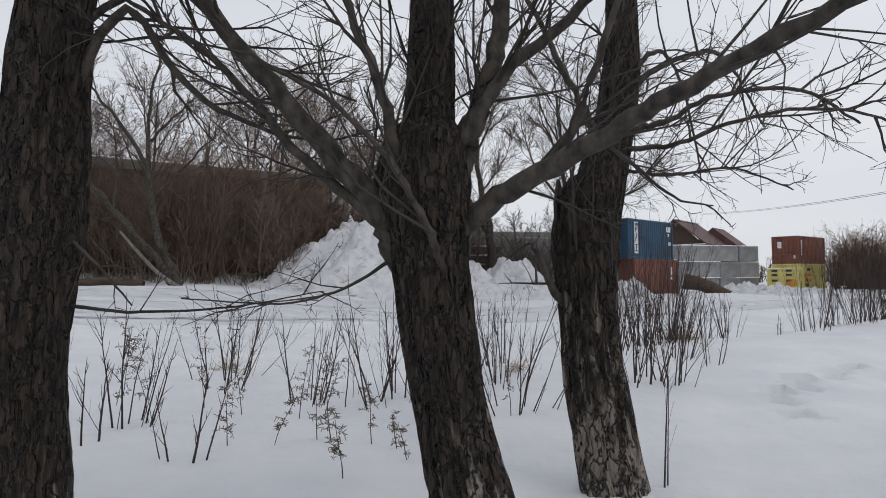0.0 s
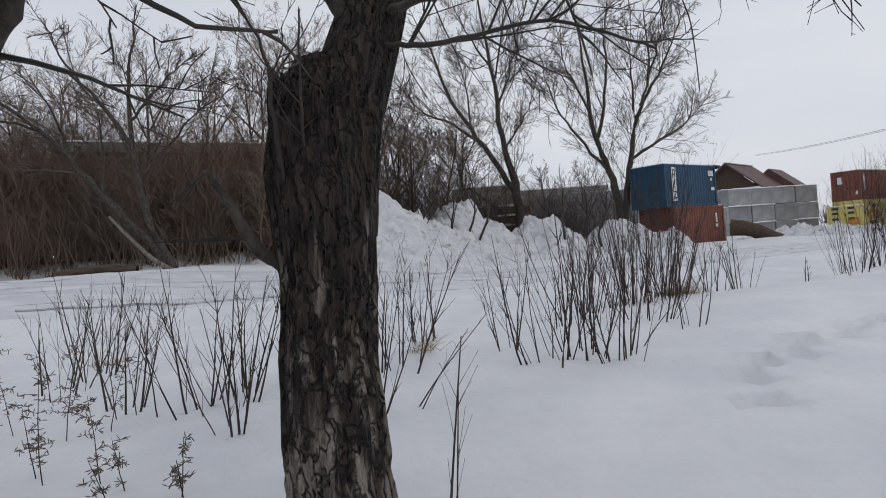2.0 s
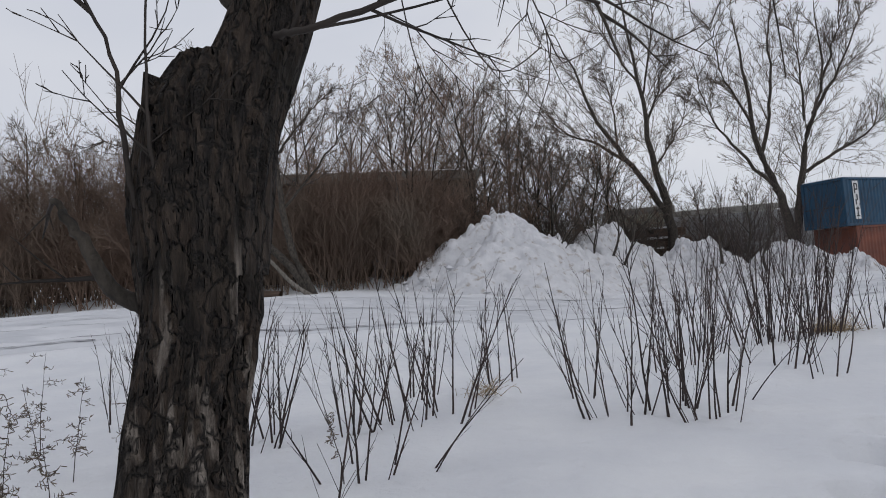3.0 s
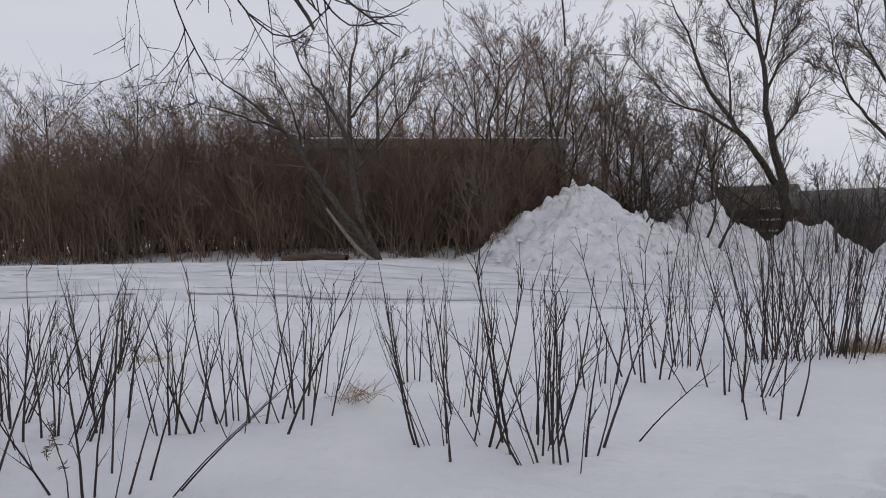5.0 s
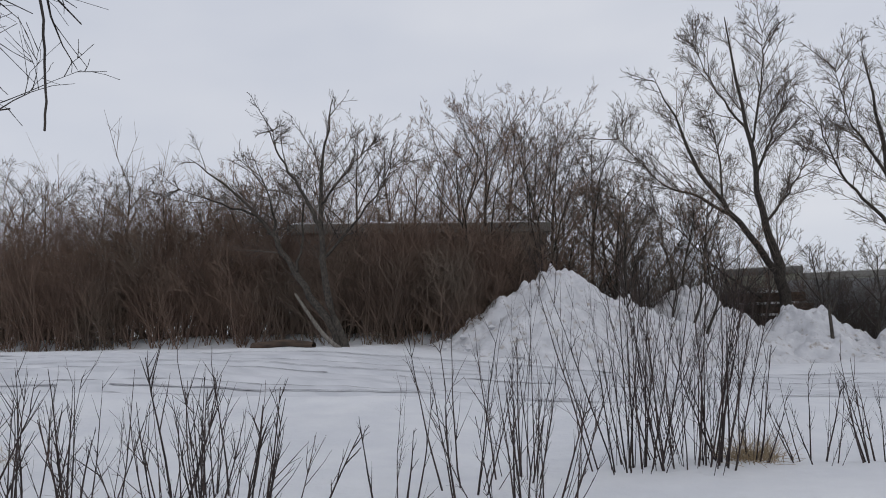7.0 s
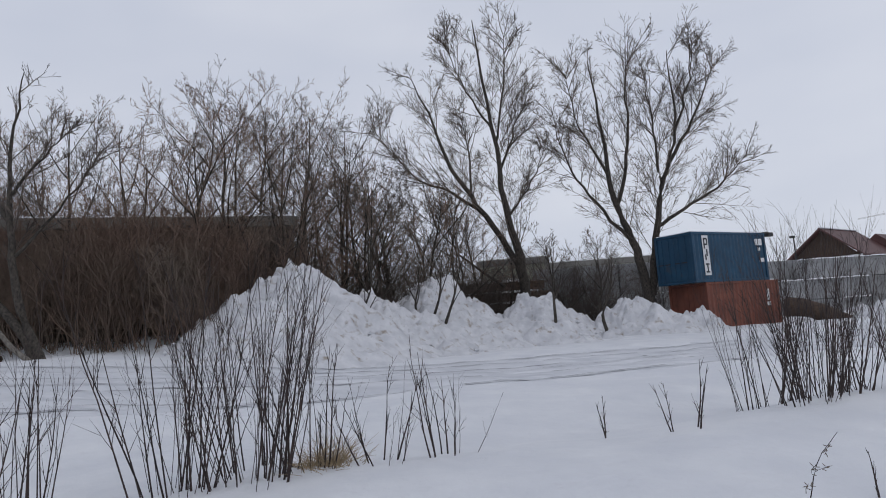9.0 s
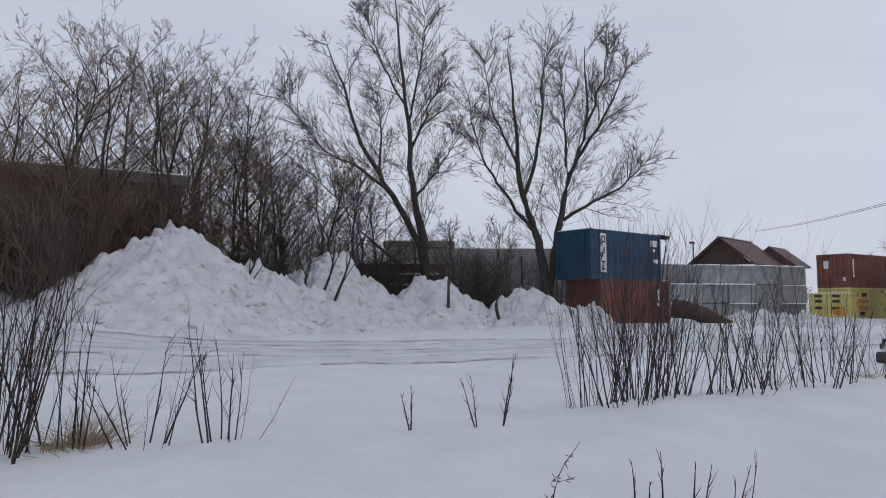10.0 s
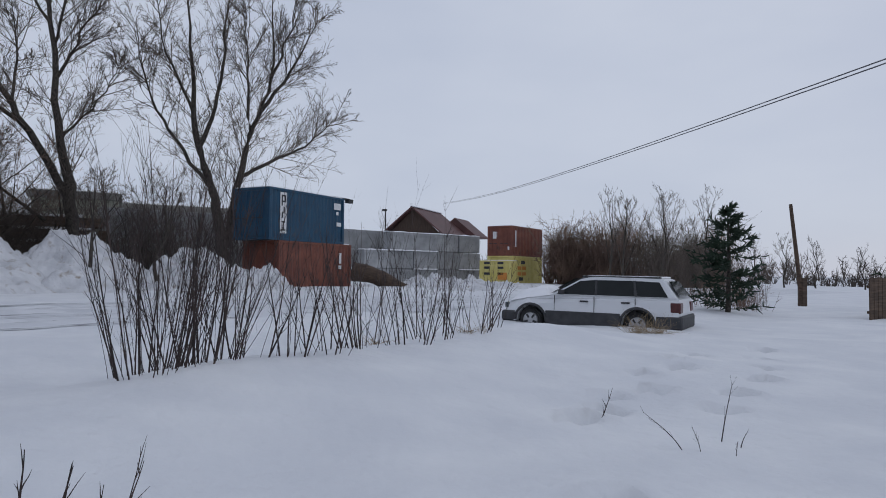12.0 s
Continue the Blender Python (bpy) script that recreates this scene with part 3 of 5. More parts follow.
willow("split-topped pollarded willow with frayed pale bark low down",
       [(1.32, 4.80, -0.1), (1.28, 4.86, 0.3), (1.24, 4.93, 0.7), (1.2, 5.05, 1.13), (1.2, 5.15, 1.45), (1.19, 5.18, 1.9), (1.22, 5.21, 2.2), (1.25, 5.24, 2.38)], [0.25, 0.22, 0.195, 0.195, 0.2, 0.22, 0.21, 0.13],
       [([(1.19, 5.18, 1.6), (1.27, 5.25, 2.1), (1.40, 5.36, 2.5), (1.50, 5.44, 2.85), (1.56, 5.5, 3.3), (1.6, 5.55, 4.2), (1.65, 5.6, 5.6)], 0.215, (10, 6)),
        ([(1.38, 5.34, 2.4), (1.3, 5.26, 2.65), (1.2, 5.18, 2.85), (0.97, 5.1, 3.25), (0.7, 5.05, 3.8)], 0.045, (8, 5)),
        ([(1.04, 5.12, 1.5), (0.92, 5.02, 1.62), (0.84, 4.98, 1.82), (0.78, 4.96, 1.9)], 0.034, (2,)),
        ([(1.46, 5.41, 2.68), (1.62, 5.25, 2.72), (1.8, 5.14, 2.76), (2.1, 5.1, 2.9), (2.7, 5.15, 2.95), (3.2, 5.3, 2.75)], 0.03, (8, 5)),
        ([(1.43, 5.38, 2.58), (1.6, 5.2, 2.56), (1.82, 5.06, 2.57), (2.2, 4.95, 2.7), (2.8, 4.9, 2.75), (3.3, 4.9, 2.6)], 0.024, (8, 5)),
        ([(1.39, 5.35, 2.46), (1.55, 5.2, 2.4), (1.77, 5.1, 2.36), (2.2, 5.1, 2.4), (2.6, 5.1, 2.25)], 0.017, (9, 5)),
        ([(1.52, 5.46, 2.95), (1.72, 5.46, 3.15), (2.0, 5.55, 3.3), (2.5, 6.0, 3.5), (3.0, 6.6, 3.35), (3.3, 6.9, 3.1)], 0.03, (7, 4)),
        ([(1.53, 5.47, 3.05), (1.68, 5.5, 3.25), (1.9, 5.65, 3.4), (2.2, 6.1, 3.35), (2.45, 6.45, 2.95), (2.6, 6.7, 2.55)], 0.024, (7, 4)),
        ([(1.52, 5.46, 2.95), (1.8, 5.9, 3.4), (2.4, 6.5, 3.7), (3.05, 7.0, 3.55), (3.36, 7.22, 3.1), (3.42, 7.26, 2.75), (3.43, 7.27, 2.5)], 0.010, (2, 2)),
        ([(1.54, 5.47, 3.1), (1.6, 6.0, 3.8), (1.8, 6.7, 3.8), (2.1, 7.1, 3.2), (2.2, 7.4, 2.88), (2.25, 7.72, 2.95)], 0.010, (6, 3)),
        ([(1.54, 5.47, 3.1), (1.5, 6.1, 3.8), (1.5, 6.8, 3.6), (1.7, 7.2, 3.0), (1.85, 7.4, 2.85), (2.1, 7.45, 2.98)], 0.009, (5, 3)),
        ([(1.53, 5.47, 3.0), (1.6, 6.1, 3.7), (1.4, 6.7, 3.7), (1.35, 7.1, 3.0), (1.5, 7.2, 2.62)], 0.009, (5, 3)),
        ([(1.15, 5.12, 1.6), (1.1, 5.0, 1.85), (1.08, 4.97, 2.1), (1.05, 4.95, 2.4), (0.85, 4.9, 2.8)], 0.014, (4, 3)),
        ([(1.18, 5.12, 1.65), (1.19, 4.99, 1.9), (1.2, 4.95, 2.15), (1.22, 4.95, 2.5)], 0.011, (4, 2))], 27, bark=BARK_PALE)


# a jagged stub on the split willow
stub_bm = prism([(1.0, 2.0), (1.1, 2.0), (1.09, 2.2), (1.07, 2.33), (1.045, 2.24), (1.02, 2.36), (0.995, 2.2)], 5.14, 5.27)
bmesh.ops.bevel(stub_bm, geom=list(stub_bm.edges), offset=0.008, segments=1, affect="EDGES")
stub_tree = [o for o in scene.objects if o.name.startswith("willow_tree")][-1]
stub = part("broken_stub", stub_bm, BARK, stub_tree, "jagged grey broken stub")
stub.location = -stub_tree.location
# ---- bare trees ----
def bare_tree(x, y, height, lean, trunk_r, limbs, counts, seed, label, mat=TWIG_GREY, fork=0.3, spread=30, z=None, group="bare trees beyond the lane", limb_len=0.66, up=0.15, thin=0.0085):
    rng = random.Random(seed)
    z = ground_z(x, y) - 0.15 if z is None else z
    tree = thing("bare_tree", label, "tree", pose(x, y, z), group)
    top = Vector((lean[0], lean[1], height))
    pts = curve_points([Vector((0, 0, 0)), top * 0.25 + Vector((rng.gauss(0, 0.12), 0, 0)), top * 0.55 + Vector((rng.gauss(0, 0.2), rng.gauss(0, 0.2), 0)), top * 0.8, top], 4)
    n = len(pts) - 1
    tb = Tubes()
    tb.add(pts, [max(0.012, trunk_r * (1.25 if k == 0 else 1) * (1 - 0.92 * k / n)) for k in range(n + 1)], 10)
    part("trunk", tb.mesh("trunk", LIMB), LIMB, tree)
    crown = Tubes()
    for i in range(limbs):
        t = (fork + (0.92 - fork) * (i + rng.uniform(0, 0.8)) / limbs) * n
        a = min(int(t), n - 1)
        p = pts[a].lerp(pts[a + 1], t - a)
        az = i * 2.4 + rng.uniform(-0.5, 0.5)
        tilt = radians(spread * rng.uniform(0.75, 1.25))
        e = Vector((math.sin(tilt) * math.cos(az), math.sin(tilt) * math.sin(az), math.cos(tilt))) * 0.9 + top.normalized() * 0.1
        ln = height * limb_len * (1 - 0.62 * t / n) * rng.uniform(0.8, 1.15)
        r = trunk_r * 0.55 * (1 - 0.75 * t / n)
        line, _ = limb_line(rng, p, e.normalized(), ln, 6, 0.07, up * 0.3)
        lb = Tubes()
        lb.add(line, [max(thin, r * (1 - 0.85 * k / 6)) for k in range(7)], 6)
        part("limb", lb.mesh("limb", LIMB), LIMB, tree)
        sprout(crown, rng, line, ln, r * 0.6, counts, 42, up, 0.09, 0.44, 0.15, thin)
    sprout(crown, rng, pts[n // 2:], height * 0.35, trunk_r * 0.2, counts, 34, up, 0.08, 0.42, 0.2, thin)
    part("crown", crown.mesh("crown", mat), mat, tree)
    return tree


def shaped_tree(label, base, stems, seed, counts=(24, 11, 4), mat=TWIG_GREY, angle=41, up=0.07, thin=0.0105, ratio=0.44, reach=8.0):
    """stems: (places from root to tip, root radius); each one carries its own twigs."""
    rng = random.Random(seed)
    tree = thing("bare_tree", label, "tree", pose(*base), "bare trees beyond the lane")
    o = Vector(base)
    crown = Tubes()
    for k, (ctrl, r) in enumerate(stems):
        pts = curve_points([Vector(c) - o for c in ctrl], 5)
        n = len(pts) - 1
        for p in pts[1:-1]:
            p += Vector((rng.gauss(0, 0.05), rng.gauss(0, 0.05), rng.gauss(0, 0.03)))
        tb = Tubes()
        tb.add(pts, [max(thin * 1.2, r * (1.3 if q == 0 and k == 0 else 1) * (1 - 0.93 * q / n)) for q in range(n + 1)], 10 if r > 0.1 else 7)
        part("trunk" if k == 0 else "limb", tb.mesh("limb", LIMB), LIMB, tree)
        ln = sum((pts[q + 1] - pts[q]).length for q in range(n))
        sprout(crown, rng, pts, min(ln, reach), min(r, 0.07) * 0.9, counts, angle, up, 0.07, ratio, 0.3 if k == 0 else 0.18, thin)
    part("crown", crown.mesh("crown", mat), mat, tree, "dense fan of fine bare twigs")
    return tree


shaped_tree("tall bare poplar with a fan of upswept branches behind snow heaps", (3.5, 43.8, 0.4),
            [([(3.5, 43.8, 0.4), (3.35, 43.8, 4.6), (2.9, 43.8, 7.2), (2.35, 43.8, 12.6), (1.7, 43.8, 19.0)], 0.34),
             ([(3.3, 43.8, 4.4), (1.6, 43.9, 7.6), (-0.2, 44.0, 10.6), (-1.3, 44.0, 14.0), (-2.4, 44.1, 16.4)], 0.2),
             ([(1.4, 43.9, 7.8), (-0.3, 43.4, 9.2), (-1.9, 43.2, 10.0), (-4.6, 43.0, 13.2)], 0.11),
             ([(2.4, 43.8, 3.6), (0.4, 43.6, 5.2), (-1.0, 43.5, 7.0), (-3.0, 43.4, 9.0)], 0.09),
             ([(2.6, 43.8, 10.0), (3.6, 44.0, 12.4), (4.6, 44.2, 14.8)], 0.09),
             ([(2.5, 43.8, 11.6), (3.3, 43.2, 14.6), (3.5, 43.0, 17.6)], 0.08),
             ([(2.4, 43.8, 12.4), (1.0, 44.2, 15.0), (-0.2, 44.3, 18.2)], 0.08),
             ([(2.9, 43.8, 7.4), (4.2, 44.6, 9.4), (5.2, 45.0, 11.6)], 0.07),
             ([(0.9, 43.9, 8.8), (0.7, 45.0, 11.6), (0.2, 45.5, 14.5)], 0.08)], 31)
shaped_tree("broad bare poplar with a low fork beside the blue container", (10.2, 45.6, 0.4),
            [([(10.2, 45.6, 0.4), (9.9, 45.6, 3.2), (9.4, 45.6, 5.6), (8.5, 45.6, 8.6), (8.35, 45.6, 12.0), (7.9, 45.6, 16.2)], 0.33),
             ([(10.1, 45.6, 2.6), (10.6, 45.6, 5.6), (11.2, 45.5, 8.4), (12.2, 45.4, 11.5), (12.2, 45.3, 16.0)], 0.24),
             ([(11.6, 45.5, 9.6), (13.2, 45.7, 12.0), (14.6, 45.9, 15.0)], 0.12),
             ([(12.2, 45.4, 11.5), (13.0, 45.0, 13.6), (13.5, 44.8, 16.0)], 0.09),
             ([(10.8, 45.6, 6.3), (12.6, 45.3, 7.3), (14.2, 45.2, 8.2), (15.6, 45.0, 9.6)], 0.11),
             ([(9.4, 45.6, 5.6), (7.6, 45.8, 8.0), (6.2, 46.0, 10.6), (5.6, 46.0, 14.0)], 0.12),
             ([(8.8, 45.6, 7.8), (9.6, 46.3, 10.6), (9.9, 46.6, 14.6), (10.2, 46.6, 16.4)], 0.13),
             ([(8.4, 45.6, 9.5), (7.2, 45.0, 12.2), (6.6, 44.8, 15.4)], 0.09),
             ([(11.2, 45.5, 8.4), (11.0, 44.8, 11.4), (10.9, 44.5, 14.5)], 0.10)], 33)
shaped_tree("crooked bare tree leaning far over the thicket", (-9.1, 24.6, 1.2),
            [([(-9.1, 24.6, 1.2), (-10.4, 24.6, 3.0), (-12.2, 24.7, 4.9), (-13.4, 24.8, 6.4), (-16.0, 25.0, 8.4), (-18.6, 25.2, 10.0)], 0.17),
             ([(-12.6, 24.7, 5.4), (-13.6, 25.2, 7.4), (-15.0, 25.6, 9.6)], 0.07),
             ([(-13.8, 24.8, 6.8), (-16.0, 24.5, 7.6), (-18.2, 24.3, 8.4)], 0.06),
             ([(-11.6, 24.7, 4.4), (-11.9, 25.4, 6.8), (-12.6, 25.8, 8.6)], 0.06)], 36, (13, 9, 4), angle=40, thin=0.0085, ratio=0.42, reach=6.0)
shaped_tree("bare tree with a forked upright stem at the thicket's edge", (-9.0, 24.7, 1.2),
            [([(-9.0, 24.7, 1.2), (-10.0, 24.6, 3.6), (-10.4, 24.6, 6.4), (-10.2, 24.6, 8.6), (-9.8, 24.6, 10.8)], 0.16),
             ([(-10.4, 24.6, 6.0), (-11.6, 24.7, 7.6), (-12.9, 24.9, 9.4), (-13.4, 25.0, 10.4)], 0.09),
             ([(-10.4, 24.6, 6.8), (-9.3, 24.9, 8.0), (-8.4, 25.0, 8.9)], 0.06),
             ([(-10.2, 24.6, 4.8), (-8.6, 25.2, 6.6), (-7.6, 25.4, 8.2)], 0.06)], 35, (13, 9, 4), angle=40, thin=0.0085, ratio=0.42, reach=6.0)
rs = random.Random(5)
for tx, ty, th in ((-7.6, 30.5, 9.5), (-6.2, 32.0, 10.3), (-5.0, 33.2, 10.0), (-4.0, 34.8, 8.6), (-2.8, 36.2, 8.6), (-1.6, 37.6, 8.2), (-0.4, 41.5, 8.5), (1.2, 43.0, 7.5), (-3.3, 40.0, 9.5), (-5.6, 38.0, 10.0),
                   (5.3, 42.6, 6.0), (7.0, 43.6, 5.6), (-12.5, 29.0, 9.0), (-16.0, 28.0, 7.6), (-19.5, 27.5, 7.5), (-22.5, 27.0, 8.0), (-25.5, 27.0, 8.6), (-28.5, 27.0, 9.0), (-31.5, 26.5, 9.6), (-35.0, 26.0, 10.2), (-39.0, 25.0, 11.0), (-43.0, 24.0, 11.5), (-10.5, 31.0, 9.2), (-2.2, 34.5, 7.0), (-3.4, 36.6, 9.0), (-1.0, 39.4, 8.0), (0.4, 42.4, 8.0), (-4.6, 36.5, 9.5), (-2.4, 38.8, 8.5), (-6.8, 35.0, 10.0), (2.3, 44.8, 6.5), (-8.8, 32.5, 9.6), (-1.9, 41.5, 9.0), (-9.0, 38.0, 12.5), (-7.0, 38.5, 12.0), (-11.2, 37.5, 12.5), (-13.4, 37.0, 12.0), (-5.2, 39.5, 11.8), (-15.5, 36.0, 12.0), (-18.0, 34.5, 11.0), (-8.0, 40.5, 12.5)):
    bare_tree(tx, ty, th * rs.uniform(0.8, 0.96), (rs.uniform(-1.3, 1.3), rs.uniform(-0.6, 0.6)), 0.07 + th * 0.004, 10, (8, 6, 3), rs.random(), "slender bare tree in the thicket behind the lane", spread=46, fork=0.18, up=0.1, mat=TWIG_GREY if rs.random() < 0.6 else TWIG_RED)
for tx, ty, th in ((62.0, 62.0, 4.6), (66.0, 62.0, 4.4), (58.0, 66.0, 3.6), (70.0, 60.0, 3.8), (64.0, 68.0, 4.6), (38.0, 48.0, 6.2), (40.5, 47.0, 6.0), (36.5, 52.0, 6.5), (43.0, 55.0, 6.6), (33.0, 45.0, 5.5)):
    bare_tree(tx, ty, th, (rs.uniform(-0.5, 0.5), 0), 0.09, 7, (6, 5, 2), rs.random(), "young bare tree in the scrub beyond the parked cars", spread=24, fork=0.15, up=0.3, mat=TWIG_GREY)
# saplings sticking out of the heaps
for tx, ty, th, lx in ((0.6, 34.9, 2.6, 0.5), (1.0, 34.8, 2.2, 0.9), (0.2, 35.0, 2.0, -0.3), (5.4, 37.4, 2.4, 0.1), (-1.4, 31.8, 1.4, 0.4), (7.6, 39.2, 2.2, 0.5)):
    bare_tree(tx, ty, th + 1.2, (lx, 0), 0.09, 4, (4, 3), rs.random(), "broken dark sapling standing in ploughed snow", spread=30, fork=0.4, z=ground_z(tx, ty) + 0.2, group="saplings in the snow heaps", thin=0.008)


# ---- thickets ----
def thicket(name, label, path, depth, count, height, mat, seed, side=9, thick=0.012, low=0.2):
    """Clumps of stems, bare at the foot and breaking into crooked side twigs higher up."""
    rng = random.Random(seed)
    tb = Tubes()
    segs = len(path) - 1
    for _ in range(count // 6):
        s = rng.random() * segs
        i = min(int(s), segs - 1)
        cx = path[i][0] + (path[i + 1][0] - path[i][0]) * (s - i) + rng.uniform(-0.5, 0.5) * depth * 0.6
        cy = path[i][1] + (path[i + 1][1] - path[i][1]) * (s - i) + rng.uniform(0, 1) * depth
        tall = height * (0.7 + 0.35 * rng.random()) * (0.85 + 0.4 * noise.noise((cx * 0.3, cy * 0.3, seed)))
        for _ in range(rng.randint(4, 8)):
            x, y = cx + rng.gauss(0, 0.13), cy + rng.gauss(0, 0.13)
            h = tall * rng.uniform(0.65, 1.08)
            p = Vector((x, y, ground_z(x, y) - 0.1))
            d = Vector((rng.gauss(0, 0.27), rng.gauss(0, 0.27), 1)).normalized()
            pts, _ = limb_line(rng, p, d, h, 4, 0.11, 0.04)
            r = thick * rng.uniform(0.7, 1.6)
            tb.add(pts, [r, r * 0.85, r * 0.65, r * 0.45, r * 0.2], 3)
            for _ in range(side):
                t = rng.uniform(low * 4, 3.8)
                k = int(t)
                q = pts[k].lerp(pts[k + 1], t - k)
                e = turned(rng, d, rng.uniform(30, 75))
                line, f = limb_line(rng, q, (e + Vector((0, 0, 0.2))).normalized(), h * rng.uniform(0.12, 0.3), 1, 0.2, 0.08)
                tb.add(line, [r * 0.55, r * 0.22], 3)
                for _ in range(2):
                    q2 = line[0].lerp(line[1], rng.uniform(0.3, 0.9))
                    e2 = turned(rng, f, rng.uniform(25, 60))
                    tb.add([q2, q2 + e2 * (h * rng.uniform(0.05, 0.13))], [r * 0.34, r * 0.14], 3)
    ob = new(name, tb.mesh(name, mat))
    return tagged(ob, label, "thicket", kind="stuff")


thicket("thicket", "dense russet-brown thicket of bare stems along the lane", [(-48, 20.5), (-30, 23.0), (-18, 25.0), (-10.5, 26.6), (-5.6, 29.4)], 3.0, 1500, 5.4, TWIG_RED, 41, 15, 0.017, 0.17)
thicket("thicket", "taller grey bare brush behind the russet thicket", [(-50, 25), (-30, 27.0), (-18, 28.5), (-11.0, 30.5), (-5.5, 33.0), (-1, 39), (3, 44)], 3.4, 1100, 6.2, TWIG_GREY, 42, 8, 0.015)
thicket("thicket", "tall dense brown brush at the lane's far side", [(-50, 19.0), (-34, 22.0), (-22, 25.0), (-15.5, 27.0)], 5.0, 1800, 9.2, TWIG_RED, 47, 11, 0.019)
thicket("thicket", "dark bare brush behind the ploughed snow heaps", [(-6.5, 30.5), (-4.0, 34.0), (-1.5, 38.5), (1.2, 43.0)], 2.6, 640, 5.6, TWIG_GREY, 48, 9, 0.014)
thicket("thicket", "brown brush hiding a building's corner", [(-12, 26.6), (-8.0, 29.2), (-5.9, 31.3), (-4.4, 33.2)], 1.8, 480, 6.6, TWIG_RED, 49, 14, 0.017)
thicket("thicket", "dense dark brown scrub beyond the parked cars", [(37.5, 60.5), (42, 57.5), (49, 54)], 4.0, 1300, 6.4, TWIG_RED, 43, 9, 0.03, 0.05)
thicket("thicket", "low reddish scrub round the small spruce", [(24.0, 28.6), (27.5, 28.2), (29.0, 29.5)], 1.6, 260, 1.5, TWIG_RED, 44, 4, 0.006)
thicket("thicket", "thin tall whips behind the parked cars", [(27.0, 33.0), (34.0, 37.0), (41, 42)], 3.0, 200, 4.6, TWIG_GREY, 45, 5, 0.008)
thicket("thicket", "fine grey brush between tall poplars and a block wall", [(-1.0, 46.8), (4.0, 47.6), (11.0, 48.6)], 1.6, 420, 6.2, TWIG_GREY, 51, 9, 0.013)
thicket("thicket", "low dark hedge along the far field edge", [(64, 82), (84, 74), (100, 62)], 5.0, 700, 2.4, TWIG_GREY, 50, 7, 0.035, 0.05)
thicket("far_woods", "far line of bare trees at the field's edge", [(-180, 160), (-60, 190), (60, 190), (110, 150), (150, 130), (190, 90), (220, 20)], 25.0, 900, 8.0, TWIG_GREY, 46, 6, 0.09)


# ---- shrubs beside the path ----
def shrub_stem(rng, height, lean, r):
    """One whip: upright, bowed outwards, with steep side twigs above its lower third."""
    tb = Tubes()
    d = Vector((lean[0], lean[1], 1)).normalized()
    pts, _ = limb_line(rng, Vector((0, 0, -0.08)), d, height, 7, 0.035, 0.035)
    tb.add(pts, [r * (1 - 0.8 * k / 7) for k in range(8)], 5)
    for _ in range(rng.randint(3, 6) + int(height * 2)):
        t = rng.uniform(1.6, 6.7)
        k = int(t)
        q = pts[k].lerp(pts[k + 1], t - k)
        line, e = limb_line(rng, q, (turned(rng, d, rng.uniform(18, 42)) + Vector((0, 0, 0.25))).normalized(), height * rng.uniform(0.08, 0.3), 3, 0.08, 0.04)
        tb.add(line, [r * 0.4, r * 0.32, r * 0.22, r * 0.1], 3)
        if rng.random() < 0.5:
            q2 = line[1].lerp(line[2], rng.random())
            tb.add([q2, q2 + turned(rng, e, 32) * (height * rng.uniform(0.04, 0.12))], [r * 0.25, r * 0.1], 3)
    return tb.mesh("stem", STEM)


def shrub(x, y, spread, count, height, seed, label, thick=0.0088, flare=0.4, whips=0):
    """count dark stems from one root, and finer whips among them."""
    rng = random.Random(seed)
    ob = thing("shrub", label, "shrub", pose(x, y, ground_z(x, y)), "bare shrubs beside the path")
    count = max(1, round(count * 0.82))
    flare = 0.26 if height > 1.7 else flare
    for k in range(count + whips):
        a, rr = rng.uniform(0, 6.283), math.sqrt(rng.random())
        dx, dy = spread * rr * math.cos(a), spread * rr * math.sin(a)
        lean = (rr * math.cos(a) * flare + rng.gauss(0, 0.07), rr * math.sin(a) * flare + rng.gauss(0, 0.07))
        fine = k >= count
        st = part("stem", shrub_stem(rng, height * rng.uniform(0.62, 1.1), lean if not fine else (lean[0] * 1.6, lean[1] * 1.6), (0.0042 if fine else thick) * rng.uniform(0.75, 1.3)), STEM, ob)
        st.location = (dx, dy, ground_z(x + dx, y + dy) - ground_z(x, y))
    return ob


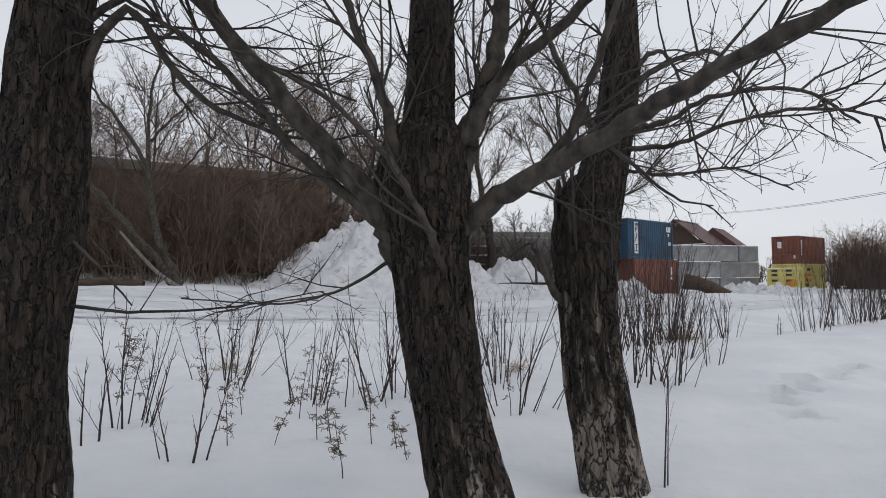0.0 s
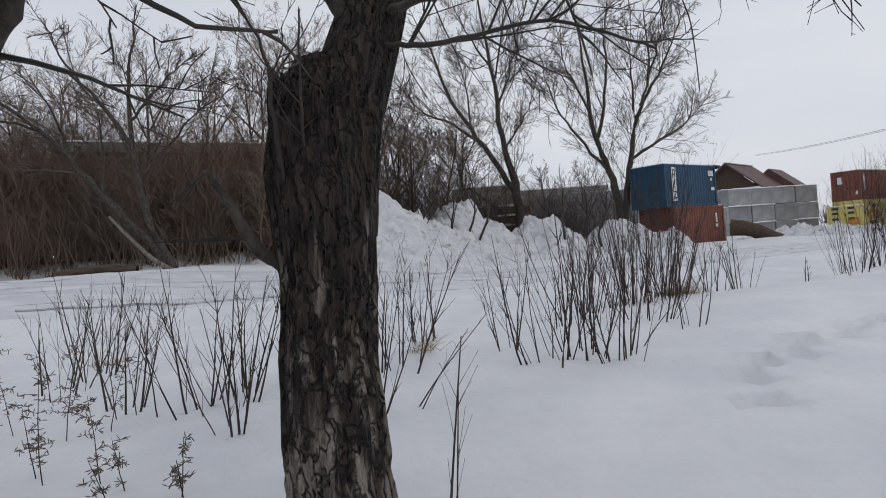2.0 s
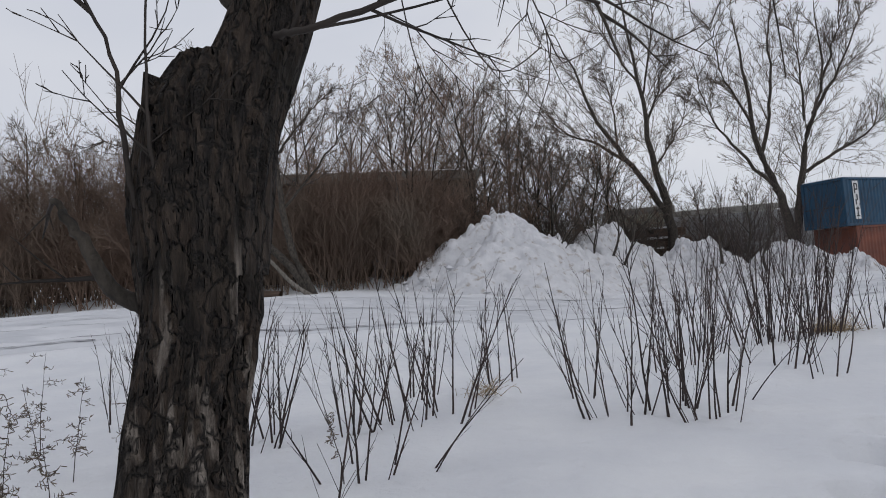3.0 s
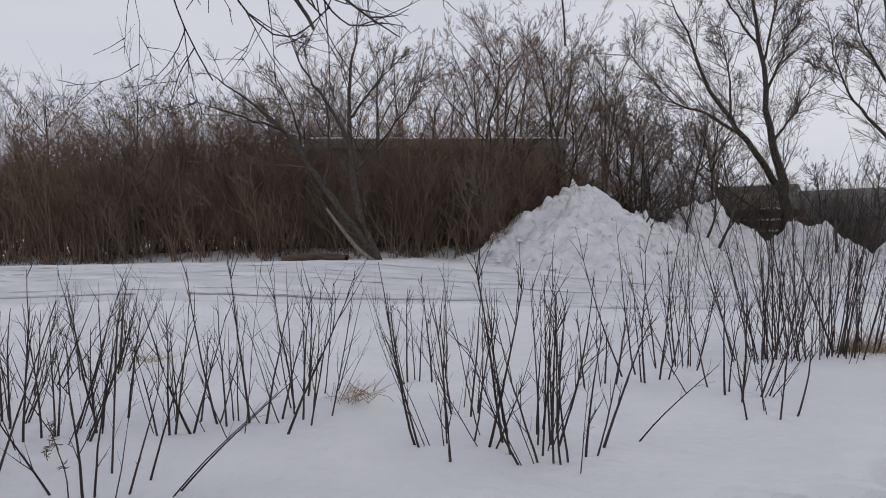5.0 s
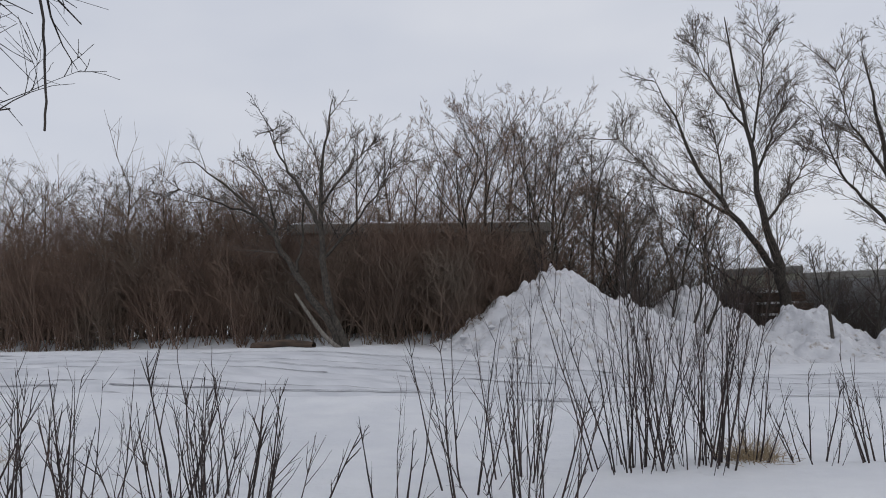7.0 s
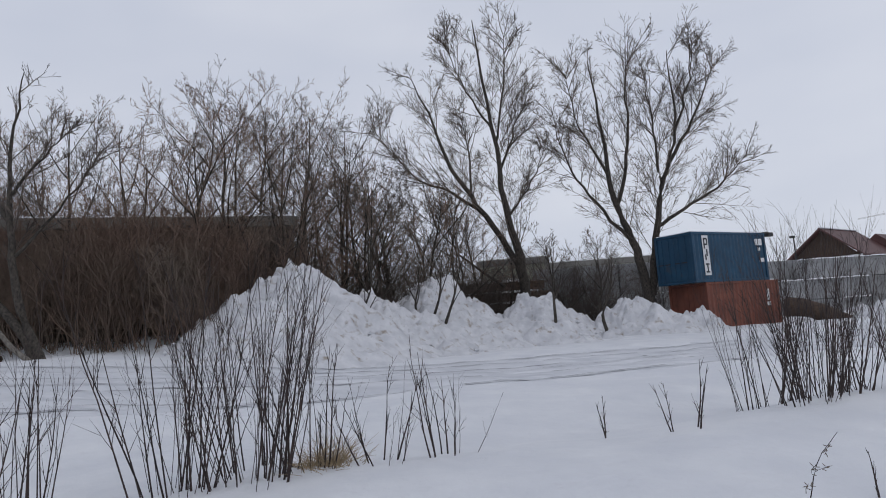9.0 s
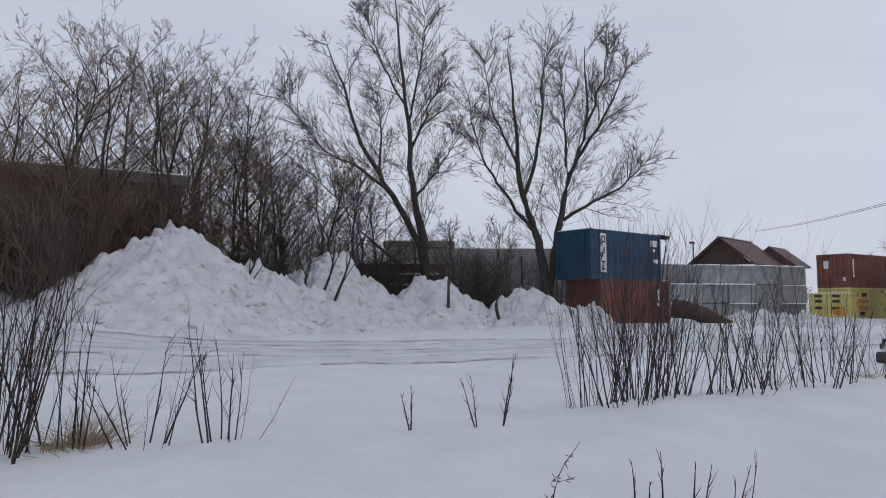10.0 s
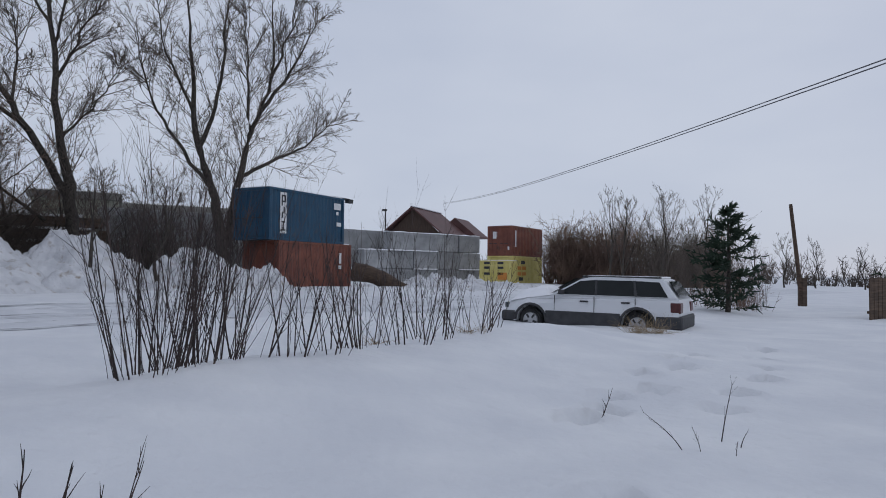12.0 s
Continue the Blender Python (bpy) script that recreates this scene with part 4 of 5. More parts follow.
# place, root spread, stems, height, fine whips
SHRUBS = [(-2.6, 6.5, 0.3, 8, 1.15, 2), (-2.5, 5.8, 0.15, 3, 0.9, 1), (-1.6, 5.2, 0.25, 4, 0.75, 1), (-2.6, 9.3, 0.4, 12, 1.2, 6), (-2.4, 8.4, 0.3, 7, 1.2, 4), (-1.25, 7.6, 0.3, 5, 1.15, 2), (-0.7, 7.6, 0.3, 5, 1.1, 2),
          (-1.1, 7.5, 0.2, 4, 1.0, 2), (-0.3, 7.3, 0.3, 7, 1.2, 2), (-0.3, 7.8, 0.3, 6, 1.15, 2), (0.1, 6.65, 0.12, 4, 0.9, 1), (0.35, 7.9, 0.3, 8, 1.2, 3), (0.8, 8.1, 0.35, 11, 1.25, 3), (0.85, 6.95, 0.2, 5, 0.95, 1), (0.9, 8.6, 0.3, 8, 1.2, 3), (0.3, 9.3, 0.35, 6, 1.1, 2),
          (2.3, 8.35, 0.25, 9, 1.2, 3), (2.65, 8.75, 0.35, 14, 1.3, 4), (2.95, 8.6, 0.3, 11, 1.3, 3), (1.95, 9.2, 0.2, 5, 1.1, 2), (1.0, 10.2, 0.35, 7, 1.1, 3), (2.6, 10.6, 0.2, 4, 1.0, 2), (2.9, 11.2, 0.25, 7, 1.6, 3), (3.1, 12.0, 0.3, 10, 1.9, 5), (3.65, 10.7, 0.35, 8, 1.25, 4), (4.0, 10.1, 0.2, 4, 0.95, 2),
          (3.85, 12.9, 0.4, 17, 2.2, 14), (4.4, 13.1, 0.4, 18, 2.3, 16), (4.2, 13.6, 0.45, 12, 2.3, 12), (4.75, 13.7, 0.25, 6, 1.5, 5), (5.45, 13.8, 0.25, 9, 1.0, 3), (6.05, 14.1, 0.25, 9, 1.1, 2), (4.9, 13.7, 0.15, 4, 0.75, 1),
          (8.35, 15.0, 0.2, 5, 0.75, 0), (7.55, 15.2, 0.08, 2, 0.55, 0), (9.8, 15.95, 0.32, 12, 2.0, 18), (10.15, 16.2, 0.35, 12, 2.1, 18), (9.6, 17.6, 0.45, 10, 2.1, 22), (10.2, 17.4, 0.4, 9, 2.4, 18), (10.55, 16.5, 0.3, 8, 1.3, 5), (11.0, 16.9, 0.35, 9, 1.35, 5), (11.5, 17.3, 0.35, 9, 1.35, 5),
          (12.05, 17.7, 0.35, 9, 1.4, 5), (12.65, 18.3, 0.35, 9, 1.45, 6), (13.3, 18.9, 0.35, 9, 1.4, 6), (13.95, 19.5, 0.35, 9, 1.3, 6), (14.5, 20.1, 0.3, 6, 1.1, 4), (12.4, 19.6, 0.4, 7, 2.3, 6), (13.6, 20.6, 0.4, 5, 2.3, 5), (9.5, 12.6, 0.55, 11, 0.5, 0), (13.5, 14.9, 0.03, 1, 0.45, 0)]
for k, (sx, sy, sp, cn, hh, fine) in enumerate(SHRUBS):
    shrub(sx, sy, sp, cn, hh, 100 + k, "clump of thin dark bare stems standing in the snow" if cn > 5 else "few thin bare twigs poking from the snow", whips=fine)


def dry_weed(x, y, high, seed, tufted):
    rng = random.Random(seed)
    ob = thing("dry_weed", "dry brown weed stalk with shrivelled seed heads in snow", "weed", pose(x, y, ground_z(x, y)), "dry weeds beside the path")
    st, heads = Tubes(), Tubes()
    pts, _ = limb_line(rng, Vector((0, 0, -0.05)), Vector((rng.gauss(0, 0.12), rng.gauss(0, 0.12), 1)).normalized(), high, 7, 0.06, 0.0)
    st.add(pts, [0.004, 0.004, 0.0036, 0.0032, 0.0028, 0.0024, 0.002, 0.0015], 4)
    for _ in range(tufted // 2 + 2):
        t = rng.uniform(2.2, 6.9)
        k = int(t)
        q = pts[k].lerp(pts[k + 1], t - k)
        e = Vector((rng.gauss(0, 1), rng.gauss(0, 1), rng.uniform(-0.2, 0.9))).normalized()
        line, _ = limb_line(rng, q, e, high * rng.uniform(0.06, 0.2), 3, 0.25, -0.12)
        st.add(line, [0.0022, 0.0018, 0.0015, 0.001], 3)
        for p in line[1:]:
            for _ in range(3):
                e2 = Vector((rng.gauss(0, 1), rng.gauss(0, 1), rng.gauss(0, 0.7))).normalized()
                heads.add([p, p + e2 * rng.uniform(0.012, 0.03), p + e2 * 0.034], [0.0015, 0.0034, 0.001], 3)
    part("stalk", st.mesh("stalk", STEM), STEM, ob)
    tagged(part("seed_head", heads.mesh("seed_head", SEED), SEED, ob, "shrivelled brown seed heads"), kind="stuff")


SEED = material("dry_seed_heads", (0.09, 0.07, 0.055), (0.22, 0.175, 0.13), 20.0, rough=0.95, fine=60.0)
for k, (wx, wy, wh, tf) in enumerate(((-0.45, 5.0, 0.5, 26), (-0.35, 5.9, 0.55, 22), (-0.66, 5.86, 0.7, 24), (-2.6, 6.4, 0.9, 30), (-2.45, 6.7, 1.0, 24), (-1.1, 5.8, 0.45, 24), (-0.8, 6.0, 0.5, 20), (-1.45, 5.8, 0.5, 26), (-0.05, 5.5, 0.35, 12), (0.4, 5.4, 0.4, 10),
                                      (-0.15, 5.8, 0.35, 14), (0.2, 5.7, 0.35, 14), (-1.1, 6.7, 0.75, 26), (0.83, 6.8, 0.5, 8), (-2.2, 7.4, 0.9, 24), (-3.2, 7.6, 0.9, 22), (-1.7, 7.0, 0.7, 18), (8.8, 12.45, 0.62, 5), (-0.9, 6.9, 0.6, 16), (-3.6, 6.9, 0.8, 20))):
    dry_weed(wx, wy, wh, 500 + k, tf)


def slanting_stem(x, y, dx, dy, high, r, seed):
    rng = random.Random(seed)
    ob = thing("bent_sapling", "single bent bare sapling stem leaning out of snow", "sapling", pose(x, y, ground_z(x, y)), "lone saplings beside the path")
    tb = Tubes()
    pts = curve_points([Vector((0, 0, -0.1)), Vector((dx * 0.4, dy * 0.4, high * 0.35)), Vector((dx, dy, high))], 5)
    n = len(pts) - 1
    tb.add(pts, [r * (1 - 0.7 * k / n) for k in range(n + 1)], 5)
    sprout(tb, rng, pts, high * 0.8, r * 0.5, (5,), 30, 0.1, 0.08, 0.4, 0.35, 0.0015)
    part("stem", tb.mesh("stem", STEM), STEM, ob)


for k, (wx, wy, dx, dy, wh, r) in enumerate(((1.62, 4.95, 0.12, 0.2, 0.85, 0.008), (1.66, 5.0, 0.06, 0.1, 0.7, 0.006), (3.21, 9.1, 0.55, 0.2, 0.5, 0.007), (1.2, 7.1, 0.6, 0.4, 0.6, 0.007), (1.25, 7.0, 0.4, 0.5, 0.5, 0.006), (0.1, 6.8, 0.15, 0.3, 1.0, 0.009), (0.05, 6.75, -0.25, 0.2, 0.8, 0.007),
                                             (0.75, 7.1, -0.2, 0.2, 0.9, 0.008), (0.98, 7.15, 0.2, 0.2, 0.9, 0.008), (14.05, 14.0, 0.25, 0.15, 0.42, 0.006), (13.6, 13.75, -0.3, 0.15, 0.26, 0.005), (14.05, 13.8, 0.18, 0.1, 0.1, 0.005), (13.66, 13.7, -0.02, 0.1, 0.16, 0.004), (13.85, 13.6, 0.04, 0.02, 0.1, 0.004))):
    slanting_stem(wx, wy, dx, dy, wh, r, 700 + k)


def grass_tuft(x, y, n, h, seed):
    rng = random.Random(seed)
    tb = Tubes()
    for _ in range(n):
        d = Vector((rng.gauss(0, 0.6), rng.gauss(0, 0.6), 0.7)).normalized()
        pts, _ = limb_line(rng, Vector((rng.gauss(0, 0.12), rng.gauss(0, 0.12), -0.03)), d, h * rng.uniform(0.5, 1.1), 3, 0.1, -0.15)
        tb.add(pts, [0.003, 0.0025, 0.002, 0.001], 3)
    ob = new("grass_tuft", tb.mesh("grass_tuft", STRAW))
    ob.location = (x, y, ground_z(x, y))
    tagged(ob, "tuft of dry straw-coloured grass bent over the snow", "grass", "dry grass tufts", "stuff")


for k, (sx, sy, n, h) in enumerate(((1.1, 9.0, 60, 0.26), (4.8, 13.75, 160, 0.42), (4.9, 13.95, 120, 0.4), (18.7, 22.0, 130, 0.6), (19.0, 21.8, 90, 0.5), (14.0, 19.4, 50, 0.35), (-2.9, 10.2, 60, 0.3), (12.5, 19.4, 50, 0.3), (5.0, 13.6, 60, 0.4))):
    grass_tuft(sx, sy, n, h, 300 + k)


# ---- shipping containers ----
def corrugated(length, z0, z1, y, out, pitch=0.28, depth=0.036):
    verts, faces = [], []
    n = max(2, int(length / pitch))
    w = length / n
    xs = []
    for i in range(n):
        xs += [(i * w, 0), (i * w + w * 0.26, 0), (i * w + w * 0.5, 1), (i * w + w * 0.76, 1)]
    xs.append((length, 0))
    for x, dd in xs:
        verts += [(x, y - out * depth * dd, z0), (x, y - out * depth * dd, z1)]
    for i in range(len(xs) - 1):
        faces.append((2 * i, 2 * i + 2, 2 * i + 3, 2 * i + 1) if out < 0 else (2 * i, 2 * i + 1, 2 * i + 3, 2 * i + 2))
    return verts, faces


def container(label, x, y, z, turn, paint, length=6.06, width=2.44, high=2.59, group="stacked shipping containers", marks=(), doors=True):
    """Origin at the bottom near corner; x runs along the long side that faces the lane; the doors are at x = 0."""
    ob = thing("shipping_container", label, "container", pose(x, y, z, 0, 0, turn), group)
    for yy, out in ((0.03, -1), (width - 0.03, 1)):
        v, f = corrugated(length - 0.2, 0.14, high - 0.1, yy, out)
        p = part("side_panel", mesh_from("side_panel", v, f, paint), paint, ob)
        p.location.x = 0.1
    v, f = corrugated(width - 0.2, 0.14, high - 0.1, 0, 1)
    p = part("end_panel", mesh_from("end_panel", [(length - 0.03 + b, a, c) for a, b, c in v], f, paint), paint, ob)
    p.location.y = 0.1
    part("roof", boxed(0.05, 0.05, high - 0.1, length - 0.05, width - 0.05, high - 0.02), paint, ob)
    part("snow_cover", boxed(0.08, 0.08, high - 0.02, length - 0.08, width - 0.08, high + 0.05, 0.02), SNOW_CAP, ob, "thin layer of snow")
    part("floor", boxed(0.1, 0.05, 0.03, length - 0.1, width - 0.05, 0.14), DARK, ob)
    for xx in (0, length - 0.16):
        for yy in (0, width - 0.16):
            part("corner_post", boxed(xx, yy, 0, xx + 0.16, yy + 0.16, high, 0.012), paint, ob)
    for yy in (0, width - 0.1):
        for z0, z1 in ((0, 0.14), (high - 0.12, high - 0.004)):
            part("rail", boxed(0.16, yy, z0, length - 0.16, yy + 0.1, z1, 0.01), paint, ob)
    for xx in (0, length - 0.1):
        for z0, z1 in ((0.0, 0.14), (high - 0.14, high - 0.002)):
            part("header", boxed(xx, 0.16, z0, xx + 0.1, width - 0.16, z1, 0.01), paint, ob)
    if doors:
        for y0, y1 in ((0.17, width / 2 - 0.01), (width / 2 + 0.01, width - 0.17)):
            d = part("door", boxed(0.04, y0, 0.15, 0.10, y1, high - 0.15, 0.01), paint, ob)
            for yy in (y0 + 0.3, y1 - 0.3):
                rod = bmesh.new()
                bmesh.ops.create_cone(rod, segments=8, radius1=0.018, radius2=0.018, depth=high - 0.35, cap_ends=True, matrix=Matrix.Translation((0.015, yy, high / 2)))
                part("locking_bar", rod, paint, d)
                part("handle", boxed(-0.02, yy - 0.02, 1.05, 0.02, yy + 0.3, 1.1, 0.005), DARK, d)
            for zz in (0.5, 1.3, 2.1):
                part("hinge", boxed(0.02, y0 - 0.02 if y0 < 1 else y1 - 0.06, zz, 0.05, y0 + 0.06 if y0 < 1 else y1 + 0.02, zz + 0.1, 0.005), paint, d)
    for kind, face, u0, z0, u1, z1, mat in marks:
        b = boxed(u0, -0.012, z0, u1, 0.0, z1) if face == "side" else boxed(-0.012 + 0.03, u0, z0, 0.04, u1, z1)
        part(kind, b, mat, ob)
    return ob


blue_marks = [("sign_board", "side", 0.75, 0.35, 1.22, 2.4, WHITE), ("marking", "side", 5.1, 1.9, 5.7, 2.25, WHITE), ("marking", "side", 5.3, 1.6, 5.5, 1.78, WHITE), ("marking", "side", 5.35, 0.98, 5.75, 1.2, WHITE)]
blue = container("blue corrugated container with a white sign, stacked on a red one", 12.14, 43.13, 2.98, 44.5, BLUE, marks=blue_marks)
for uu, zz, ww, hh in ((0.83, 1.72, 0.09, 0.55), (0.92, 2.19, 0.2, 0.08), (1.06, 1.98, 0.08, 0.24), (0.92, 1.9, 0.2, 0.08), (0.98, 1.34, 0.1, 0.34), (0.86, 1.12, 0.1, 0.3), (0.84, 0.48, 0.28, 0.08), (0.84, 0.88, 0.28, 0.08), (0.94, 0.56, 0.09, 0.32)):
    part("letter_bar", boxed(uu, -0.018, zz, uu + ww, -0.013, zz + hh), DARK, blue)
part("lamp_arm", boxed(5.4, 0.3, 2.59, 6.95, 0.4, 2.69), DARK, blue)
part("floodlight", boxed(6.75, 0.2, 2.44, 7.2, 0.5, 2.66, 0.02), DARK, blue)
container("rust-red container half sunk in snow under a blue one", 12.66, 43.65, 0.39, 44.5, RUST, marks=[("marking", "side", 4.9, 1.5, 5.1, 2.1, WHITE), ("marking", "side", 4.85, 1.2, 5.15, 1.4, WHITE)])
RT = 39.3
container("rust-red container with white markings stacked on yellow ones", 33.3, 62.4, 2.95, RT, RUST, marks=[("marking", "end", 1.5, 1.5, 1.9, 2.1, WHITE), ("marking", "end", 0.3, 0.5, 0.5, 0.8, WHITE), ("marking", "side", 0.55, 0.8, 0.75, 2.2, WHITE)])
ymarks = [("marking", "side", a, z0, a + 0.75, z0 + 0.3, m) for a, z0, m in ((0.4, 1.9, DARK), (1.7, 1.9, DARK), (1.0, 1.4, ORANGE), (1.9, 1.4, ORANGE), (1.0, 0.9, ORANGE), (1.9, 0.9, ORANGE), (1.3, 0.45, DARK))]
container("yellow container with dark and orange lettering blocks", 33.3, 62.4, 0.36, RT, YELLOW, marks=ymarks)
container("yellow container with a cap of snow beside a block wall", 30.4, 62.6, 0.2, -39.0, YELLOW, length=2.7, width=2.3, high=2.3, doors=False, marks=[("marking", "side", a, z0, a + 0.5, z0 + 0.2, DARK) for a in (0.4, 1.6) for z0 in (2.0, 1.6, 1.1)] + [("marking", "side", 1.6, 0.7, 2.4, 1.3, ORANGE)])


# ---- walls of stacked blocks ----
def block_wall(name, label, x0, y0, x1, y1, z0, rows, cols, high, snow=True, skip=()):
    rng = random.Random(int(x0 * 10))
    ln = math.hypot(x1 - x0, y1 - y0)
    ob = thing(name, label, "wall", pose(x0, y0, z0, 0, 0, math.degrees(math.atan2(y1 - y0, x1 - x0))), kind="structure")
    w = ln / cols
    block = boxed(0.02, 0, 0.02, w - 0.02, 1.1, high - 0.03, 0.03)
    me = bpy.data.meshes.new("block")
    block.to_mesh(me)
    block.free()
    me.materials.append(CONCRETE)
    for r in range(rows):
        for c in range(cols):
            if (r, c) in skip:
                continue
            b = new("block", me)
            b.parent = ob
            b.location = (c * w + rng.uniform(-0.02, 0.02), rng.uniform(-0.07, 0.07), r * high)
            b.rotation_euler = (0, rng.uniform(-0.006, 0.006), rng.uniform(-0.012, 0.012))
            if snow and (r == rows - 1 or (r + 1, c) in skip or rng.random() < 0.55):
                s = new("snow_ledge", cap_mesh(w, 1.1 if r == rows - 1 or (r + 1, c) in skip else 0.16, rng.randint(0, 3)))
                s.parent = ob
                s.location = (c * w, -0.13 if r < rows - 1 and (r + 1, c) not in skip else -0.02, (r + 1) * high - 0.03)
    return ob


CAPS = {}


def cap_mesh(w, depth, kind):
    key = (round(w, 2), depth, kind)
    if key not in CAPS:
        bm = bmesh.new()
        bmesh.ops.create_grid(bm, x_segments=8, y_segments=3, size=0.5)
        for v in bm.verts:
            edge = min(1.0, 5 * (0.5 - abs(v.co.y)) + 0.15)
            v.co = Vector(((v.co.x + 0.5) * w, (v.co.y + 0.5) * depth, (0.09 + 0.06 * noise.noise((v.co.x * 4, v.co.y * 2, kind * 3.1))) * edge))
        r = bmesh.ops.extrude_face_region(bm, geom=list(bm.faces))
        for v in r["geom"]:
            if isinstance(v, bmesh.types.BMVert):
                v.co.z = 0.0
        me = bpy.data.meshes.new("snow_ledge")
        bm.to_mesh(me)
        bm.free()
        me.materials.append(SNOW_CAP)
        CAPS[key] = me
    return CAPS[key]


block_wall("wall_west", "wall of two rows of large grey concrete blocks", 3.4, 50.5, 12.5, 53.0, 0.9, 2, 7, 2.0, snow=False)
block_wall("wall_east", "snow-dusted wall of three rows of grey concrete blocks", 18.5, 64.0, 33.2, 70.0, 0.1, 3, 6, 1.62, skip=((2, 0), (1, 0), (2, 1)))
block_wall("wall_back", "long grey concrete wall behind the stacked blocks", 14.0, 64.5, 32.0, 72.5, 0.1, 3, 8, 1.68, snow=False)

# a stack of dark timbers with snow between
stack = thing("timber_stack", "stack of dark weathered beams with snow lying between them", "timber", pose(-0.9, 45.4, 1.0, 0, 0, 12))
for r in range(5):
    part("beam", boxed(0.15 * (r % 2), 0.04 * (r % 3), r * 0.62, 5.6 - 0.3 * (r % 3), 1.2, r * 0.62 + 0.48, 0.03), WOOD, stack)
    part("snow_ledge", boxed(0.3, -0.12, r * 0.62 + 0.48, 4.9 - 0.5 * (r % 3), 1.1, r * 0.62 + 0.60, 0.03), SNOW_CAP, stack)
# a low fallen trunk beside the red container, and one at the lane's far edge
def log(label, pts, r0, r1, mat=WOOD):
    tb = Tubes()
    pts = curve_points([Vector(p) for p in pts], 4)
    n = len(pts) - 1
    tb.add(pts, [(r0 + (r1 - r0) * k / n) * (1 + 0.15 * noise.noise((k * 0.9, r0, 0))) for k in range(n + 1)], 12)
    ob = new("fallen_log", tb.mesh("fallen_log", mat))
    return tagged(ob, label, "log", "fallen logs")


log("thick dark fallen trunk lying beside the red container", [(16.9, 46.6, 1.45), (17.8, 46.2, 1.3), (18.9, 45.8, 0.8), (19.6, 45.5, 0.5)], 0.55, 0.3)
log("dark log lying flat at the thicket's edge", [(-13.2, 24.1, ground_z(-13.2, 24.1) + 0.06), (-11.8, 24.2, ground_z(-11.8, 24.2) + 0.16), (-10.3, 24.2, ground_z(-10.3, 24.2) + 0.08)], 0.16, 0.11)
log("pale slanting dead trunk leaning in the thicket", [(-8.9, 24.0, ground_z(-8.9, 24.0) - 0.1), (-9.7, 24.05, 2.0), (-10.5, 24.1, 2.8), (-11.1, 24.1, 3.5)], 0.09, 0.045, DEADWOOD)


# ---- buildings ----
def flat_building(label, x, y, z, turn, ln, deep, high, wall, edge, windows, cat="building"):
    ob = thing("building", label, cat, pose(x, y, z, 0, 0, turn))
    part("wall", boxed(0, 0, 0, ln, deep, high), wall, ob)
    part("roof_edge", boxed(-0.2, -0.2, high, ln + 0.2, deep + 0.2, high + 0.45, 0.03), edge, ob, "grey roof edge")
    part("snow_cover", boxed(0, 0, high + 0.45, ln, deep, high + 0.55, 0.03), SNOW_CAP, ob)
    for u, z0, w, h in windows:
        wd = part("window", boxed(u, -0.05, z0, u + w, 0.08, z0 + h, 0.02), WHITE, ob)
        part("pane", boxed(u + 0.08, -0.06, z0 + 0.08, u + w - 0.08, -0.045, z0 + h - 0.08), DARK, wd)
        part("sill", boxed(u - 0.05, -0.14, z0 - 0.07, u + w + 0.05, 0.0, z0), SNOW_CAP, wd)
    return ob


flat_building("low flat-roofed brown building behind the thicket", -15.2, 28.2, 1.0, 34, 11.6, 8.0, 5.6, BRICK, PARAPET, [(6.0, 1.9, 1.6, 0.9), (8.6, 1.9, 1.6, 0.9)])
flat_building("long beige flat-roofed shed behind the block wall", 2.2, 62.0, 0.6, 10, 10.0, 6.0, 5.1, BEIGE, PARAPET, [])
flat_building("small beige cabin behind the timber stack", -0.8, 54.0, 0.6, 8, 4.6, 3.0, 5.0, BEIGE, PARAPET, [(1.8, 3.3, 0.9, 0.8)])


def house(x, y, z, turn, ln, deep, eave, apex):
    ob = thing("house", "house with a brown metal gable roof dusted with snow", "house", pose(x, y, z, 0, 0, turn))
    part("wall", boxed(0, 0, 0, ln, deep, eave), GABLE, ob)
    g = prism([(0.2, eave), (ln - 0.2, eave), (ln / 2, apex - 0.25)], 0, 0.2)
    part("gable", g, GABLE, ob, "brown boarded gable")
    for side in (0, 1):
        x0, x1 = (-0.7, ln / 2) if side == 0 else (ln + 0.7, ln / 2)
        slope = prism([(x0, eave - 0.4), (x0, eave - 0.2), (x1, apex), (x1, apex - 0.22)], -0.8, deep + 0.6)
        part("roof", slope, ROOF, ob)
    part("snow_ledge", boxed(ln / 2 - 0.3, -0.7, apex - 0.1, ln / 2 + 0.3, deep + 0.5, apex + 0.05, 0.04), SNOW_CAP, ob)
    part("barge_board", boxed(-0.6, -0.84, eave - 0.38, ln + 0.6, -0.8, eave - 0.24), WHITE, ob)
    ann = prism([(0, eave), (0, eave + 0.2), (3.2, apex - 0.5), (6.4, eave + 0.2), (6.4, eave)], 0, 6)
    a = part("porch_roof", ann, ROOF, ob)
    a.location = (ln * 0.5 - 1.0, 9.6, -0.2)
    return ob


house(29.9, 95.2, 0.3, -38, 7.2, 9.0, 6.3, 9.6)


